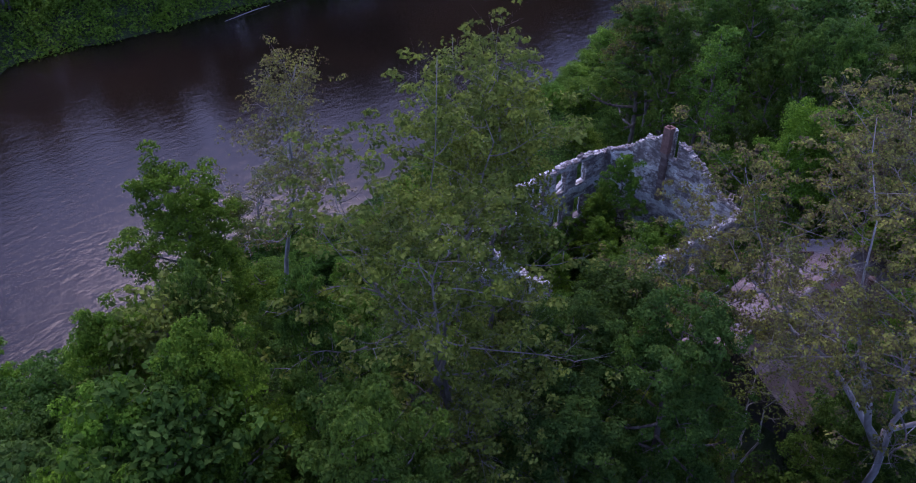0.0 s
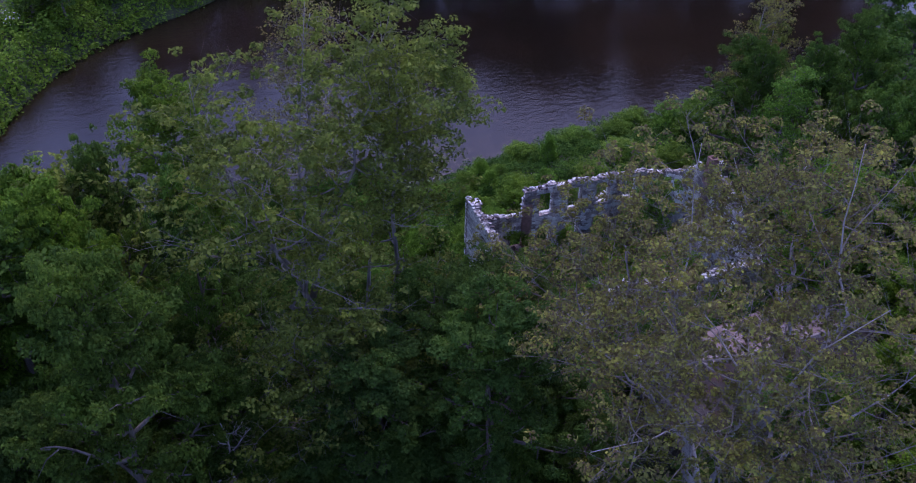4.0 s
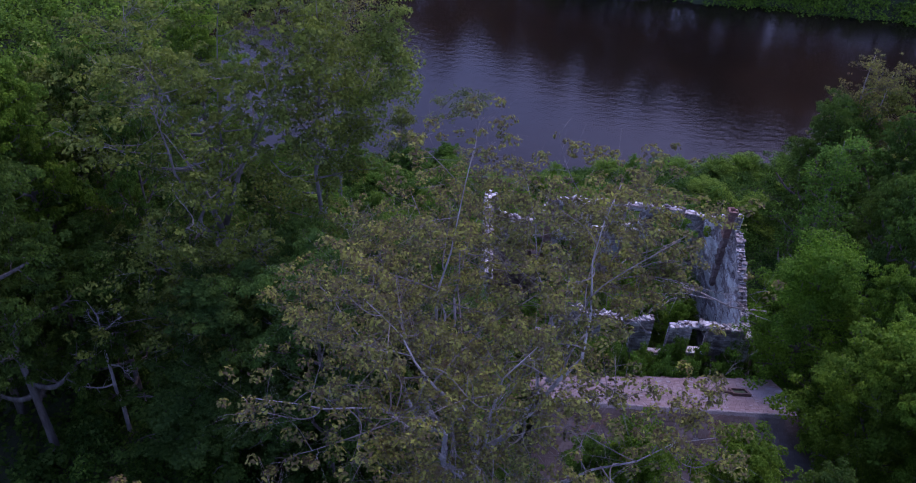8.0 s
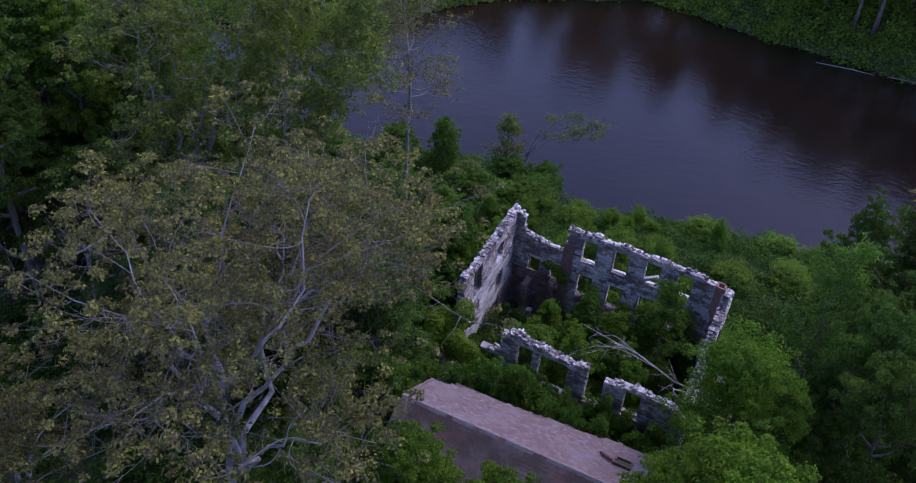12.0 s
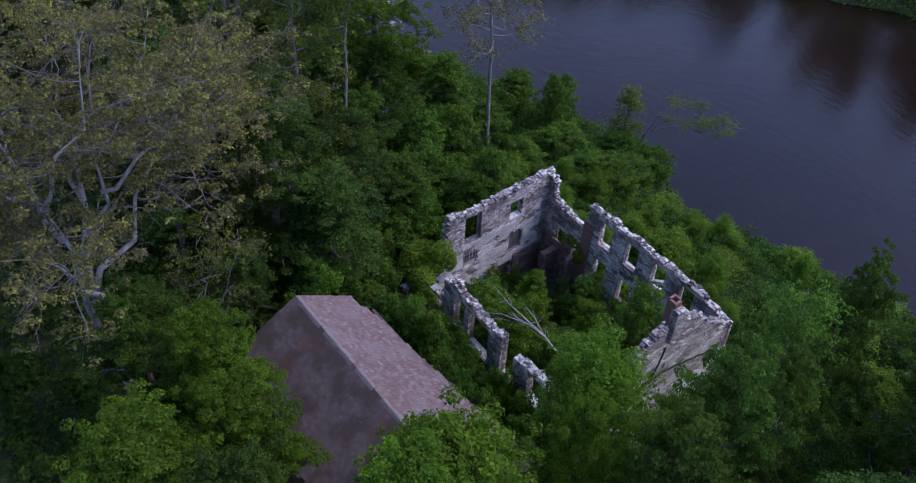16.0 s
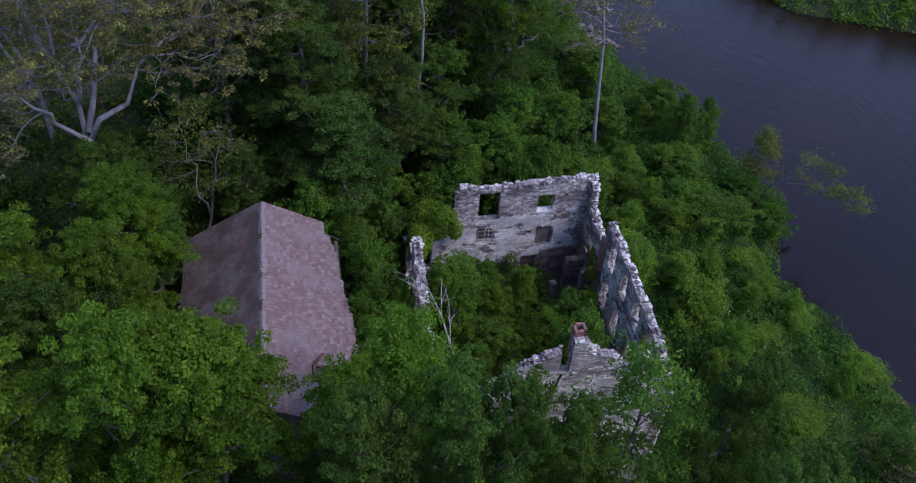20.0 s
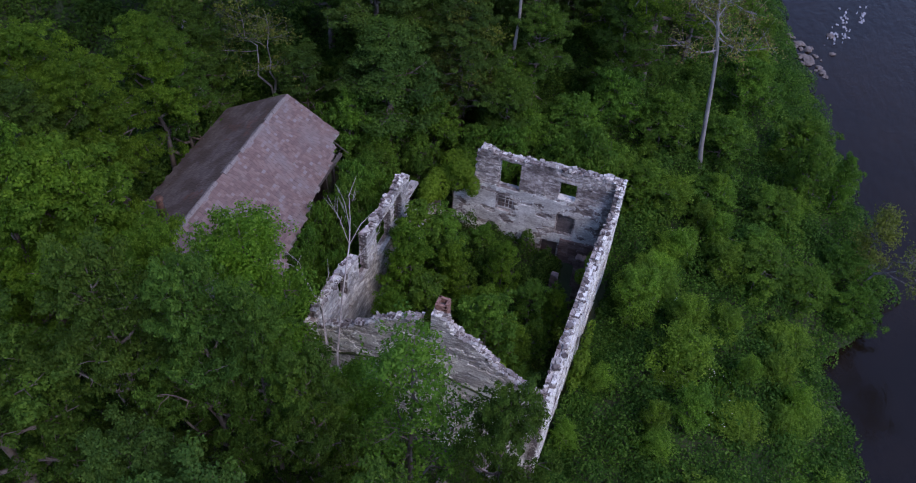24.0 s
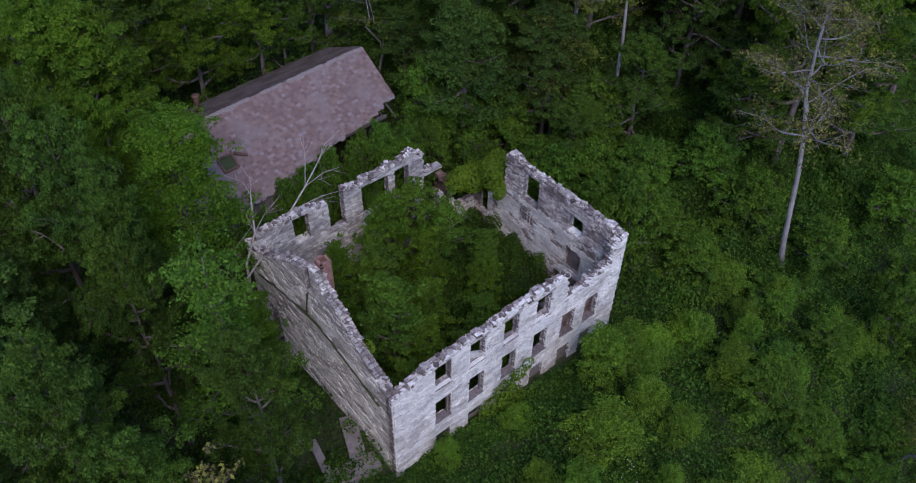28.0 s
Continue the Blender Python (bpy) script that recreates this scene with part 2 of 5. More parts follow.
m, n, l, b = material("stained_concrete", 0.9)
f = noise_node(n, l, 1.5, 10, 0.7)
l.new(ramp(n, l, f, [(0.3, (0.13, 0.12, 0.115)), (0.7, (0.34, 0.32, 0.31))]), b.inputs["Base Color"])
relief(n, l, b, f, 0.5, 0.02)
CONCRETE = m

m, n, l, b = material("rusted_iron", 0.8)
f = noise_node(n, l, 8, 8)
l.new(ramp(n, l, f, [(0.3, (0.05, 0.03, 0.025)), (0.7, (0.17, 0.09, 0.06))]), b.inputs["Base Color"])
IRON = m

m, n, l, b = material("forest_soil", 0.95)
f = noise_node(n, l, 0.35, 10, 0.7)
c = ramp(n, l, f, [(0.3, (0.034, 0.046, 0.020)), (0.55, (0.046, 0.070, 0.026)), (0.75, (0.075, 0.064, 0.044))])
l.new(c, b.inputs["Base Color"])
relief(n, l, b, noise_node(n, l, 5, 8), 0.8, 0.1)
SOIL = m

m, n, l, b = material("river_water", 0.045)
f = noise_node(n, l, 0.06, 5)
l.new(ramp(n, l, f, [(0.35, (0.010, 0.007, 0.005)), (0.7, (0.022, 0.014, 0.009))]), b.inputs["Base Color"])
b.inputs["IOR"].default_value = 1.33
w1 = noise_node(n, l, 0.9, 4, 0.55, (1, 2.2, 1))
w2 = noise_node(n, l, 0.12, 3, 0.5)
w3 = noise_node(n, l, 3.2, 4, 0.6, (1, 1.6, 1))
w1 = maths(n, l, "ADD", w1, maths(n, l, "MULTIPLY", w3, 0.55))
geo, sep, reach_ = n.new("ShaderNodeNewGeometry"), n.new("ShaderNodeSeparateXYZ"), n.new("ShaderNodeMapRange")
l.new(geo.outputs["Position"], sep.inputs[0])
l.new(sep.outputs["X"], reach_.inputs["Value"])
reach_.inputs["From Min"].default_value, reach_.inputs["From Max"].default_value = 16.0, 42.0
reach_.inputs["To Min"].default_value, reach_.inputs["To Max"].default_value = 1.0, 3.0
w1 = maths(n, l, "MULTIPLY", w1, reach_.outputs["Result"])
relief(n, l, b, maths(n, l, "ADD", w1, maths(n, l, "MULTIPLY", w2, 2.0)), 0.175, 0.12)
WATER = m


# ---- mesh helpers ----
def mesh_of(name, verts, faces, material_, parent=None, label="", smooth=False):
    """A mesh object from computed corners and faces."""
    me = bpy.data.meshes.new(name)
    me.from_pydata([tuple(v) for v in verts], [], [tuple(q) for q in faces])
    me.materials.append(material_)
    if smooth:
        me.shade_smooth()
    me.update()
    ob = new(name, me)
    if parent:
        ob.parent = parent
    if label:
        ob["label"] = label
    return ob


def empty(name, place, label, category, group="", kind="", turn=0.0):
    e = new(name)
    e.empty_display_size = 0.3
    e.matrix_basis = pose(*place, 0, 0, turn)
    return tagged(e, label, category, group, kind)


BOX_FACES = ((0, 3, 2, 1), (4, 5, 6, 7), (0, 1, 5, 4), (1, 2, 6, 5), (2, 3, 7, 6), (3, 0, 4, 7))


def box_corners(lo, hi, rng=None, jitter=0.0):
    (x0, y0, z0), (x1, y1, z1) = lo, hi
    v = np.array([(x0, y0, z0), (x1, y0, z0), (x1, y1, z0), (x0, y1, z0), (x0, y0, z1), (x1, y0, z1), (x1, y1, z1), (x0, y1, z1)], float)
    if rng is not None:
        v += rng.uniform(-jitter, jitter, v.shape)
    return v


class Pile:
    """Collects many small solids for one mesh."""

    def __init__(self):
        self.v, self.f, self.n = [], [], 0

    def add(self, verts, faces):
        self.v.append(np.asarray(verts, float))
        self.f += [tuple(i + self.n for i in q) for q in faces]
        self.n += len(verts)

    def box(self, lo, hi, rng=None, jitter=0.0):
        self.add(box_corners(lo, hi, rng, jitter), BOX_FACES)

    def tube(self, pts, radii, sides=6):
        pts = np.asarray(pts, float)
        rings = []
        for i, p in enumerate(pts):
            d = pts[min(i + 1, len(pts) - 1)] - pts[max(i - 1, 0)]
            d /= np.linalg.norm(d) + 1e-9
            a = np.cross(d, (0.31, 0.95, 0.05) if abs(d[2]) > 0.7 else (0, 0, 1))
            a /= np.linalg.norm(a) + 1e-9
            bb = np.cross(d, a)
            ang = np.arange(sides) * 2 * np.pi / sides
            rings.append(p + radii[i] * (np.cos(ang)[:, None] * a + np.sin(ang)[:, None] * bb))
        faces = []
        for i in range(len(pts) - 1):
            for k in range(sides):
                j = (k + 1) % sides
                faces.append((i * sides + k, i * sides + j, (i + 1) * sides + j, (i + 1) * sides + k))
        faces.append(tuple(range(sides))[::-1])
        faces.append(tuple((len(pts) - 1) * sides + k for k in range(sides)))
        self.add(np.concatenate(rings), faces)

    def mesh(self, name, material_, parent=None, label="", smooth=False):
        return mesh_of(name, np.concatenate(self.v), self.f, material_, parent, label, smooth)


def leaf_mesh(name, centres, normals, sizes, rng, material_):
    """One mesh of small folded leaves at the given centres."""
    k = len(centres)
    nrm = normals / (np.linalg.norm(normals, axis=1, keepdims=True) + 1e-9)
    t = rng.normal(size=(k, 3))
    t -= (t * nrm).sum(1, keepdims=True) * nrm
    t /= np.linalg.norm(t, axis=1, keepdims=True) + 1e-9
    bi = np.cross(nrm, t)
    s = sizes[:, None]
    lift = nrm * s * 0.14
    v = np.stack([centres - t * s * 0.5, centres + bi * s * 0.30 + lift, centres + t * s * 0.5, centres - bi * s * 0.30 + lift], 1).reshape(-1, 3)
    me = bpy.data.meshes.new(name)
    me.vertices.add(4 * k)
    me.vertices.foreach_set("co", v.ravel())
    base = np.arange(k)[:, None] * 4
    idx = np.concatenate([base + [0, 1, 2], base + [0, 2, 3]], 1).ravel()
    me.loops.add(6 * k)
    me.loops.foreach_set("vertex_index", idx.astype(np.int32))
    me.polygons.add(2 * k)
    me.polygons.foreach_set("loop_start", (np.arange(2 * k) * 3).astype(np.int32))
    me.materials.append(material_)
    me.update(calc_edges=True)
    return me


# ---- ground and river ----
WATER_Z = -8.0


def near_bank(x):
    return np.interp(x, [-60, -30, -16, -10, -5, 2, 6, 10, 12.5, 15.5, 19, 23, 29.4, 36, 42, 48, 70, 120], [-34, -23, -18, -16, -16.5, -15.6, -14.3, -13.4, -11.5, -13.6, -14.6, -13.2, -10.6, -8.2, -5.6, -3.5, -1, 6])


def far_bank(x):
    return np.interp(x, [-80, -20, 0, 22, 34, 39, 43, 50, 70, 120], [-46, -47, -48.5, -51, -43, -36, -26, -22.5, -18, -10])


def step(a, b, x):
    t = np.clip((np.asarray(x, float) - a) / (b - a), 0, 1)
    return t * t * (3 - 2 * t)


def ripple(x, y):
    return 0.35 * np.sin(0.35 * x + 1.3 * np.sin(0.21 * y)) * np.cos(0.31 * y + 0.7 * np.sin(0.17 * x)) + 0.12 * np.sin(1.1 * x + 0.6 * y) * np.sin(0.9 * y)


def ground_z(x, y):
    x, y = np.asarray(x, float), np.asarray(y, float)
    d = y - near_bank(x)
    land = -6.0 + 2.7 * step(10.5, 14.0, y - 0.15 * np.minimum(x, 0)) * step(-6, 0, x) + 1.6 * step(12.5, 17, x) * step(-4, 6, y) + 1.5 * step(22, 60, y) + ripple(x, y) - 0.5 * step(-3.5, -0.5, y) * (1 - step(0, 2, y)) * step(-2, 0, x) * (1 - step(12, 14, x))
    near = np.where(d > 0, np.minimum(-8.05 + 0.34 * d, land), np.maximum(-9.6, -8.05 + 0.5 * d))
    e = far_bank(x) - y
    far = np.where(e > 0, -8.05 + np.minimum(e * 0.35, 1.6) + np.minimum(e * 0.03, 3) + ripple(x, y), np.maximum(-9.6, -8.05 + 0.5 * e))
    return np.where(e > -12, np.maximum(near, far), near)


core = np.arange(-60, 91, 1.0)
rim = np.array([4, 10, 20, 40, 80, 160, 320, 640, 1300, 2600.0])
gx = np.concatenate([-60 - rim[::-1], core, 90 + rim])
gy = np.concatenate([-75 - rim[::-1], np.arange(-75, 71, 1.0), 70 + rim])
xx, yy = np.meshgrid(gx, gy, indexing="ij")
zz = ground_z(xx, yy)
gv = np.stack([xx, yy, zz], -1).reshape(-1, 3)
ny = len(gy)
gf = [(i * ny + j, (i + 1) * ny + j, (i + 1) * ny + j + 1, i * ny + j + 1) for i in range(len(gx) - 1) for j in range(ny - 1)]
tagged(mesh_of("ground", gv, gf, SOIL, smooth=True), "dark leafy soil under dense undergrowth", "ground", kind="structure")

wx = np.linspace(-400, 400, 41)
wv = [(x, y, WATER_Z) for x in wx for y in (-110.0, -60.0, -30.0, 30.0)]
wf = [(i * 4 + j, (i + 1) * 4 + j, (i + 1) * 4 + j + 1, i * 4 + j + 1) for i in range(40) for j in range(3)]
tagged(mesh_of("water", wv, wf, WATER), "brown slow river water reflecting trees and dusk sky", "river", kind="structure")

# ---- stone ruin ----
SHEAR, THICK, SKEW = 0.062, 0.38, 0.034


def slant(v):
    """The ruin's plan is not square: gables lean along the river, and the river wall runs a little askew."""
    v = np.asarray(v, float).copy()
    x, y = v[:, 0].copy(), v[:, 1].copy()
    v[:, 0], v[:, 1] = x - SHEAR * y, y + SKEW * x * (1 - y / 10)
    return v


# River wall and yard wall run along x, the gables along y: (u along the wall, top height)
FLOOR_Z = -6.6
RIVER_TOP = ([-0.2, 0.4, 1.2, 2.2, 4.0, 5.5, 6.5, 7.6, 9.05, 9.15, 9.18, 10.3, 11.4, 11.9, 12.0, 12.4, 12.9], [-0.38, -0.3, -0.12, 0.12, 0.12, 0.26, 0.16, 0.26, 0.24, 0.1, -1.55, -1.40, -1.15, -0.95, 0.1, 0.3, 0.3])
YARD_TOP = ([-0.2, 0.6, 1.9, 2.7, 3.7, 4.6, 5.5, 6.3, 7.0, 7.6, 8.3, 8.7, 9.0, 9.1, 9.9, 10.0, 10.6, 12.9], [0.2, 0.5, 0.5, 0.46, 0.25, 0.58, 0.40, 0.5, 0.62, 0.6, 0.88, 0.75, 0.3, -0.75, -0.9, -2.6, -4.2, -4.6])
CHIM_TOP = ([-0.2, 0.4, 0.9, 1.5, 2.0, 2.5, 2.9, 3.6, 4.0, 4.25, 4.6, 4.72, 5.14, 5.2, 5.8, 6.4, 7.2, 8.2, 9.3, 10.3], [-0.38, -0.08, 0.3, 0.6, 0.95, 1.45, 1.95, 2.3, 2.6, 2.95, 3.2, 3.25, 2.6, 2.55, 2.3, 2.05, 1.35, 0.7, 0.2, -0.1])
FAR_TOP = ([-0.2, 0.5, 2.2, 4.0, 5.0, 5.1, 6.2, 6.3, 7.0, 7.4, 7.5, 8.3, 10.3], [0.3, 0.35, 0.35, 0.25, 0.18, 0.06, 0.06, 0.1, 0.45, 0.2, -2.0, -2.6, -2.9])
BAYS = (2.35, 4.15, 5.98, 7.82, 9.55, 11.0)
RIVER_HOLES = [(c - 0.42, c + 0.42, -1.70, -0.12) for c in BAYS[:4]] + [(c - 0.42, c + 0.42, -4.22, -2.58) for c in BAYS] + [(c - 0.40, c + 0.40, -6.6, -5.2) for c in BAYS]
YARD_HOLES = [(1.93, 2.72, -1.25, 0.34), (3.76, 4.6, -1.6, 1.5), (5.55, 7.05, -1.8, 0.26), (7.4, 8.2, -1.7, 0.30), (9.05, 9.95, -3.6, -1.0)]
CHIM_HOLES = [(8.3, 9.25, -6.4, -3.1), (4.72, 5.14, 1.35, 4.0)]
FAR_HOLES = [(5.1, 6.25, -1.85, -0.06), (2.12, 3.02, -1.62, -0.45), (2.6, 3.5, -6.6, -4.8), (8.7, 9.5, -5.0, -2.7), (5.3, 6.2, -3.4, -2.55), (1.95, 2.85, -4.0, -2.75)]

STONE_KINDS = {}
for mat_ in (STONE, STONE_WHITE, STONE_INNER):
    STONE_KINDS[mat_.name] = []
    for i in range(6):
        me = bpy.data.meshes.new("stone")
        me.from_pydata([tuple(v) for v in box_corners((-0.5, -0.5, -0.5), (0.5, 0.5, 0.5), np.random.default_rng(40 + i), 0.06)], [], BOX_FACES)
        me.materials.append(mat_)
        STONE_KINDS[mat_.name].append(me)


def laid_wall(name, label, along, offset, length, top, holes, near, seed, course=0.125, crack=(), flip=False, skin=STONE, lining=STONE_INNER, rough=0.6):
    """A wall of coursed stones. along: 'x' or 'y'; offset: its outer face's middle plane; near: (a, b, low) stretch whose stones are single parts."""
    rng = np.random.default_rng(seed)
    root = empty(name, (0, 0, 0), label, "wall", kind="structure")
    rest, inner, core, single = Pile(), Pile(), Pile(), 0

    def crest(u):
        return float(np.interp(u, *top)) + 0.15 * noise.noise(Vector((u * 2.2, seed, 0.3))) + 0.06 * noise.noise(Vector((u * 6.1, seed, 4.0)))

    def inside(u, z):
        if z > crest(u) + 0.03:
            return False
        return not any(a < u < b_ and lo < z < hi for a, b_, lo, hi in holes)

    def place(u0, u1, w0, w1, z0, z1):
        v = box_corners((u0, w0, z0), (u1, w1, z1)) if along == "x" else box_corners((w0, u0, z0), (w1, u1, z1))
        return v

    z = FLOOR_Z
    while z < 4.0:
        h = course * rng.uniform(0.75, 1.3)
        # stops of the course: wall ends and jambs
        edges = sorted({length[0], length[1], *(e for a, b_, lo, hi in holes if lo < z + h / 2 < hi for e in (a, b_))})
        for a, b_ in zip(edges[:-1], edges[1:]):
            u = a
            while u < b_ - 1e-3:
                w = rng.uniform(1.2, 4.2) * course
                if b_ - (u + w) < 1.4 * course:
                    w = b_ - u
                mid = u + w / 2
                if inside(mid, z + h / 2) and (z + h < crest(mid) + 0.12 or rng.random() < 0.3):
                    back, front = rng.uniform(-0.025, 0.03, 2) * rough
                    if rng.random() < 0.04:
                        back -= 0.07
                    if rng.random() < 0.05:
                        front -= 0.08
                    if crack and crack[0][0] < mid < crack[0][-1] and abs(np.interp(mid, *crack) - z - h / 2) < 0.085:
                        front = -0.03
                    w0, w1 = offset - THICK / 2 - front, offset + THICK / 2 + back
                    g = 0.03 if rng.random() < 0.12 else 0.003
                    lo_z, hi_z = z + 0.002, z + h - (0.18 * course if rng.random() < 0.16 else 0.0015)
                    leaf_in, leaf_out = (flip and (w0, w0 + 0.17) or (w1 - 0.17, w1)), (flip and (w1 - 0.17, w1) or (w0, w0 + 0.17))
                    if near[0] < mid < near[1] and z > near[2] and single < 295:
                        wm = sum(leaf_out) / 2
                        ob = new("stone", STONE_KINDS[skin.name][int(rng.integers(6))])
                        ob.parent = root
                        x_, y_ = (mid, wm) if along == "x" else (wm, mid)
                        (x_, y_, _), = slant([(x_, y_, 0)])
                        sx, sy = (w - g, leaf_out[1] - leaf_out[0]) if along == "x" else (leaf_out[1] - leaf_out[0], w - g)
                        ob.matrix_basis = Matrix.Translation((x_, y_, (lo_z + hi_z) / 2)) @ pose(0, 0, 0, 0, 0, 2.0 * (1 - y_ / 10) if along == "x" else math.degrees(math.atan(SHEAR))) @ Matrix.Diagonal((sx, sy, hi_z - lo_z, 1))
                        single += 1
                    else:
                        v = place(u + g / 2, u + w - g / 2, *leaf_out, lo_z, hi_z)
                        rest.add(slant(v + rng.uniform(-0.02, 0.02, v.shape) * rough), BOX_FACES)
                    v = place(u + g / 2, u + w - g / 2, *leaf_in, lo_z, hi_z)
                    inner.add(slant(v + rng.uniform(-0.022, 0.022, v.shape) * rough), BOX_FACES)
                    core.add(slant(place(u, u + w, offset - THICK / 2 + max(0.05, -front + 0.05), offset + THICK / 2 - 0.08, z, z + h - 0.02)), BOX_FACES)
                u += w
        z += h
    tagged(rest.mesh("stonework", skin, root), kind="stuff")
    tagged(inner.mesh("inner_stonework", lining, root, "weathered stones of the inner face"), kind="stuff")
    core.mesh("mortar_core", MORTAR, root)
    # broken white stones lying on the wall's top
    cap = Pile()
    u = length[0] + 0.1
    while u < length[1]:
        for _ in range(int(rng.integers(4, 9))):
            uu, ww = u + rng.uniform(-0.1, 0.15), offset + rng.uniform(-0.19, 0.19)
            zt = crest(uu)
            if inside(uu, zt - 0.12):
                s = rng.uniform(0.026, 0.07, 3) * rng.choice([0.7, 1.0, 1.0, 1.2, 1.6]) * (1.15, 1, 0.7)
                c = np.array((uu, ww) if along == "x" else (ww, uu))
                v = box_corners(-s, s, rng, 0.03)
                a = rng.uniform(0, 3.14)
                v[:, :2] = v[:, :2] @ np.array([[math.cos(a), -math.sin(a)], [math.sin(a), math.cos(a)]])
                cap.add(slant(v + (*c, zt - 0.03 + s[2] * rng.choice([0.4, 0.5, 1.4]))), BOX_FACES)
        u += rng.uniform(0.14, 0.26)
    tagged(cap.mesh("loose_capstones", STONE_CLEAN, root, "broken white stones on the wall head"), kind="stuff")
    return root


H = THICK / 2
CRACK = ([0.3, 1.5, 2.75, 3.8, 4.8, 5.7, 7.0, 8.75, 9.6], [-1.7, -1.3, -0.88, -0.6, -0.42, -0.5, -0.75, -1.25, -1.5])
wall_river = laid_wall("wall_river", "roofless pale limestone wall with three rows of window openings", "x", H - 0.2, (-0.2, 12.71), RIVER_TOP, RIVER_HOLES, (-0.2, 3.0, -4.5), 11, 0.105, skin=STONE_WHITE)
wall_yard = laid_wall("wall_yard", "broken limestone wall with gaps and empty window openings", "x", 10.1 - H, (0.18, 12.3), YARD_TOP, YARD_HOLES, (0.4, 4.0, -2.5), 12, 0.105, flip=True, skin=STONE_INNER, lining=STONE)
wall_chimney_gable = laid_wall("wall_chimney_gable", "weathered limestone gable wall split by a long crack", "y", H - 0.2, (0.18, 10.1), CHIM_TOP, CHIM_HOLES, (0.3, 3.6, 0.0), 13, 0.074, CRACK, rough=0.4)
wall_far_gable = laid_wall("wall_far_gable", "tall limestone gable wall with two empty windows, partly plastered", "y", 12.71 - H, (0.18, 10.1), FAR_TOP, FAR_HOLES, (1.0, 7.3, -1.2), 14, 0.082, flip=True)


# crack across the gable's outer face: proud strip, painted dark for the gap's shade
crack_u = np.linspace(0.6, 9.4, 60)
crack_z = np.interp(crack_u, CRACK[0], CRACK[1]) + 0.05 * np.sin(crack_u * 5.3) * np.sin(crack_u * 2.1)
split = Pile()
for a_, b_, za, zb in zip(crack_u[:-1], crack_u[1:], crack_z[:-1], crack_z[1:]):
    w_ = 0.02 + 0.014 * math.sin(a_ * 3.7) ** 2
    split.add(slant([(x_, y_, z_) for x_ in (-0.285, -0.20) for y_, z_ in ((a_, za - w_), (b_, zb - w_), (b_, zb + w_), (a_, za + w_))]), BOX_FACES)
for k_ in range(8):
    za = 1.35 - 0.22 * k_
    y_a, y_b = 5.0 + 0.05 * k_ + 0.03 * (k_ % 2), 5.05 + 0.05 * k_ + 0.03 * ((k_ + 1) % 2)
    split.add(slant([(x_, y_, z_) for x_ in (-0.285, -0.20) for y_, z_ in ((y_a - 0.02, za), (y_b - 0.02, za - 0.22), (y_b + 0.02, za - 0.22), (y_a + 0.02, za))]), BOX_FACES)
split.mesh("crack", SOIL, wall_chimney_gable, "strip coloured as the shade in a long crack")


def slab(name, lo, hi, mat_, parent, label="", jitter=0.01, seed=1):
    """A squared piece of the ruin, skewed with it."""
    return mesh_of(name, slant(box_corners(lo, hi, np.random.default_rng(seed), jitter)), BOX_FACES, mat_, parent, label)


# lintels, sills and the timber left in some windows
for k, c_ in enumerate(BAYS):
    y0 = -0.2
    if k < 4:
        slab("lintel", (c_ - 0.58, y0 - 0.008, -0.13), (c_ + 0.58, y0 + THICK + 0.008, 0.02), STONE, wall_river, "pale stone lintel", seed=k)
        slab("sill", (c_ - 0.46, y0 - 0.015, -1.77), (c_ + 0.46, y0 + THICK - 0.05, -1.70), MORTAR, wall_river, "dark stone sill", seed=20 + k)
    slab("sill", (c_ - 0.46, y0 - 0.015, -4.30), (c_ + 0.46, y0 + THICK - 0.05, -4.22), MORTAR, wall_river, "dark stone sill", seed=40 + k)
    slab("lintel", (c_ - 0.55, y0 - 0.008, -2.59), (c_ + 0.55, y0 + THICK + 0.008, -2.42), STONE_WHITE, wall_river, "limewashed stone lintel", seed=60 + k)
    slab("lintel", (c_ - 0.55, y0 - 0.008, -5.21), (c_ + 0.55, y0 + THICK + 0.008, -5.04), STONE_WHITE, wall_river, "limewashed stone lintel", seed=80 + k)
for c_ in (BAYS[0], BAYS[1], BAYS[5]):
    for dx in (-0.36, 0.30):
        slab("window_post", (c_ + dx, -0.06, -4.2), (c_ + dx + 0.07, 0.03, -2.6), BOARD, wall_river, "dark rotten window frame post", 0.004, 5)
for c_, frac in ((BAYS[1], 0.42), (BAYS[2], 0.35), (BAYS[3], 0.9), (BAYS[4], 0.9), (BAYS[5], 0.9)):
    slab("shutter", (c_ - 0.39, -0.04, -6.58), (c_ + 0.39, 0.01, -6.58 + 1.35 * max(frac, 0.5)), BOARD, wall_river, "grey boards closing the lower opening", 0.008, 9)
prop = mesh_of("fallen_lintel", slant(box_corners((-0.45, -0.15, -0.08), (0.45, 0.10, 0.08), np.random.default_rng(2), 0.02) @ np.array(Euler((0, radians(32), 0)).to_matrix().transposed()) + (4.2, -0.02, -1.30)), BOX_FACES, STONE_CLEAN, wall_river, "white lintel stone fallen askew into the opening")
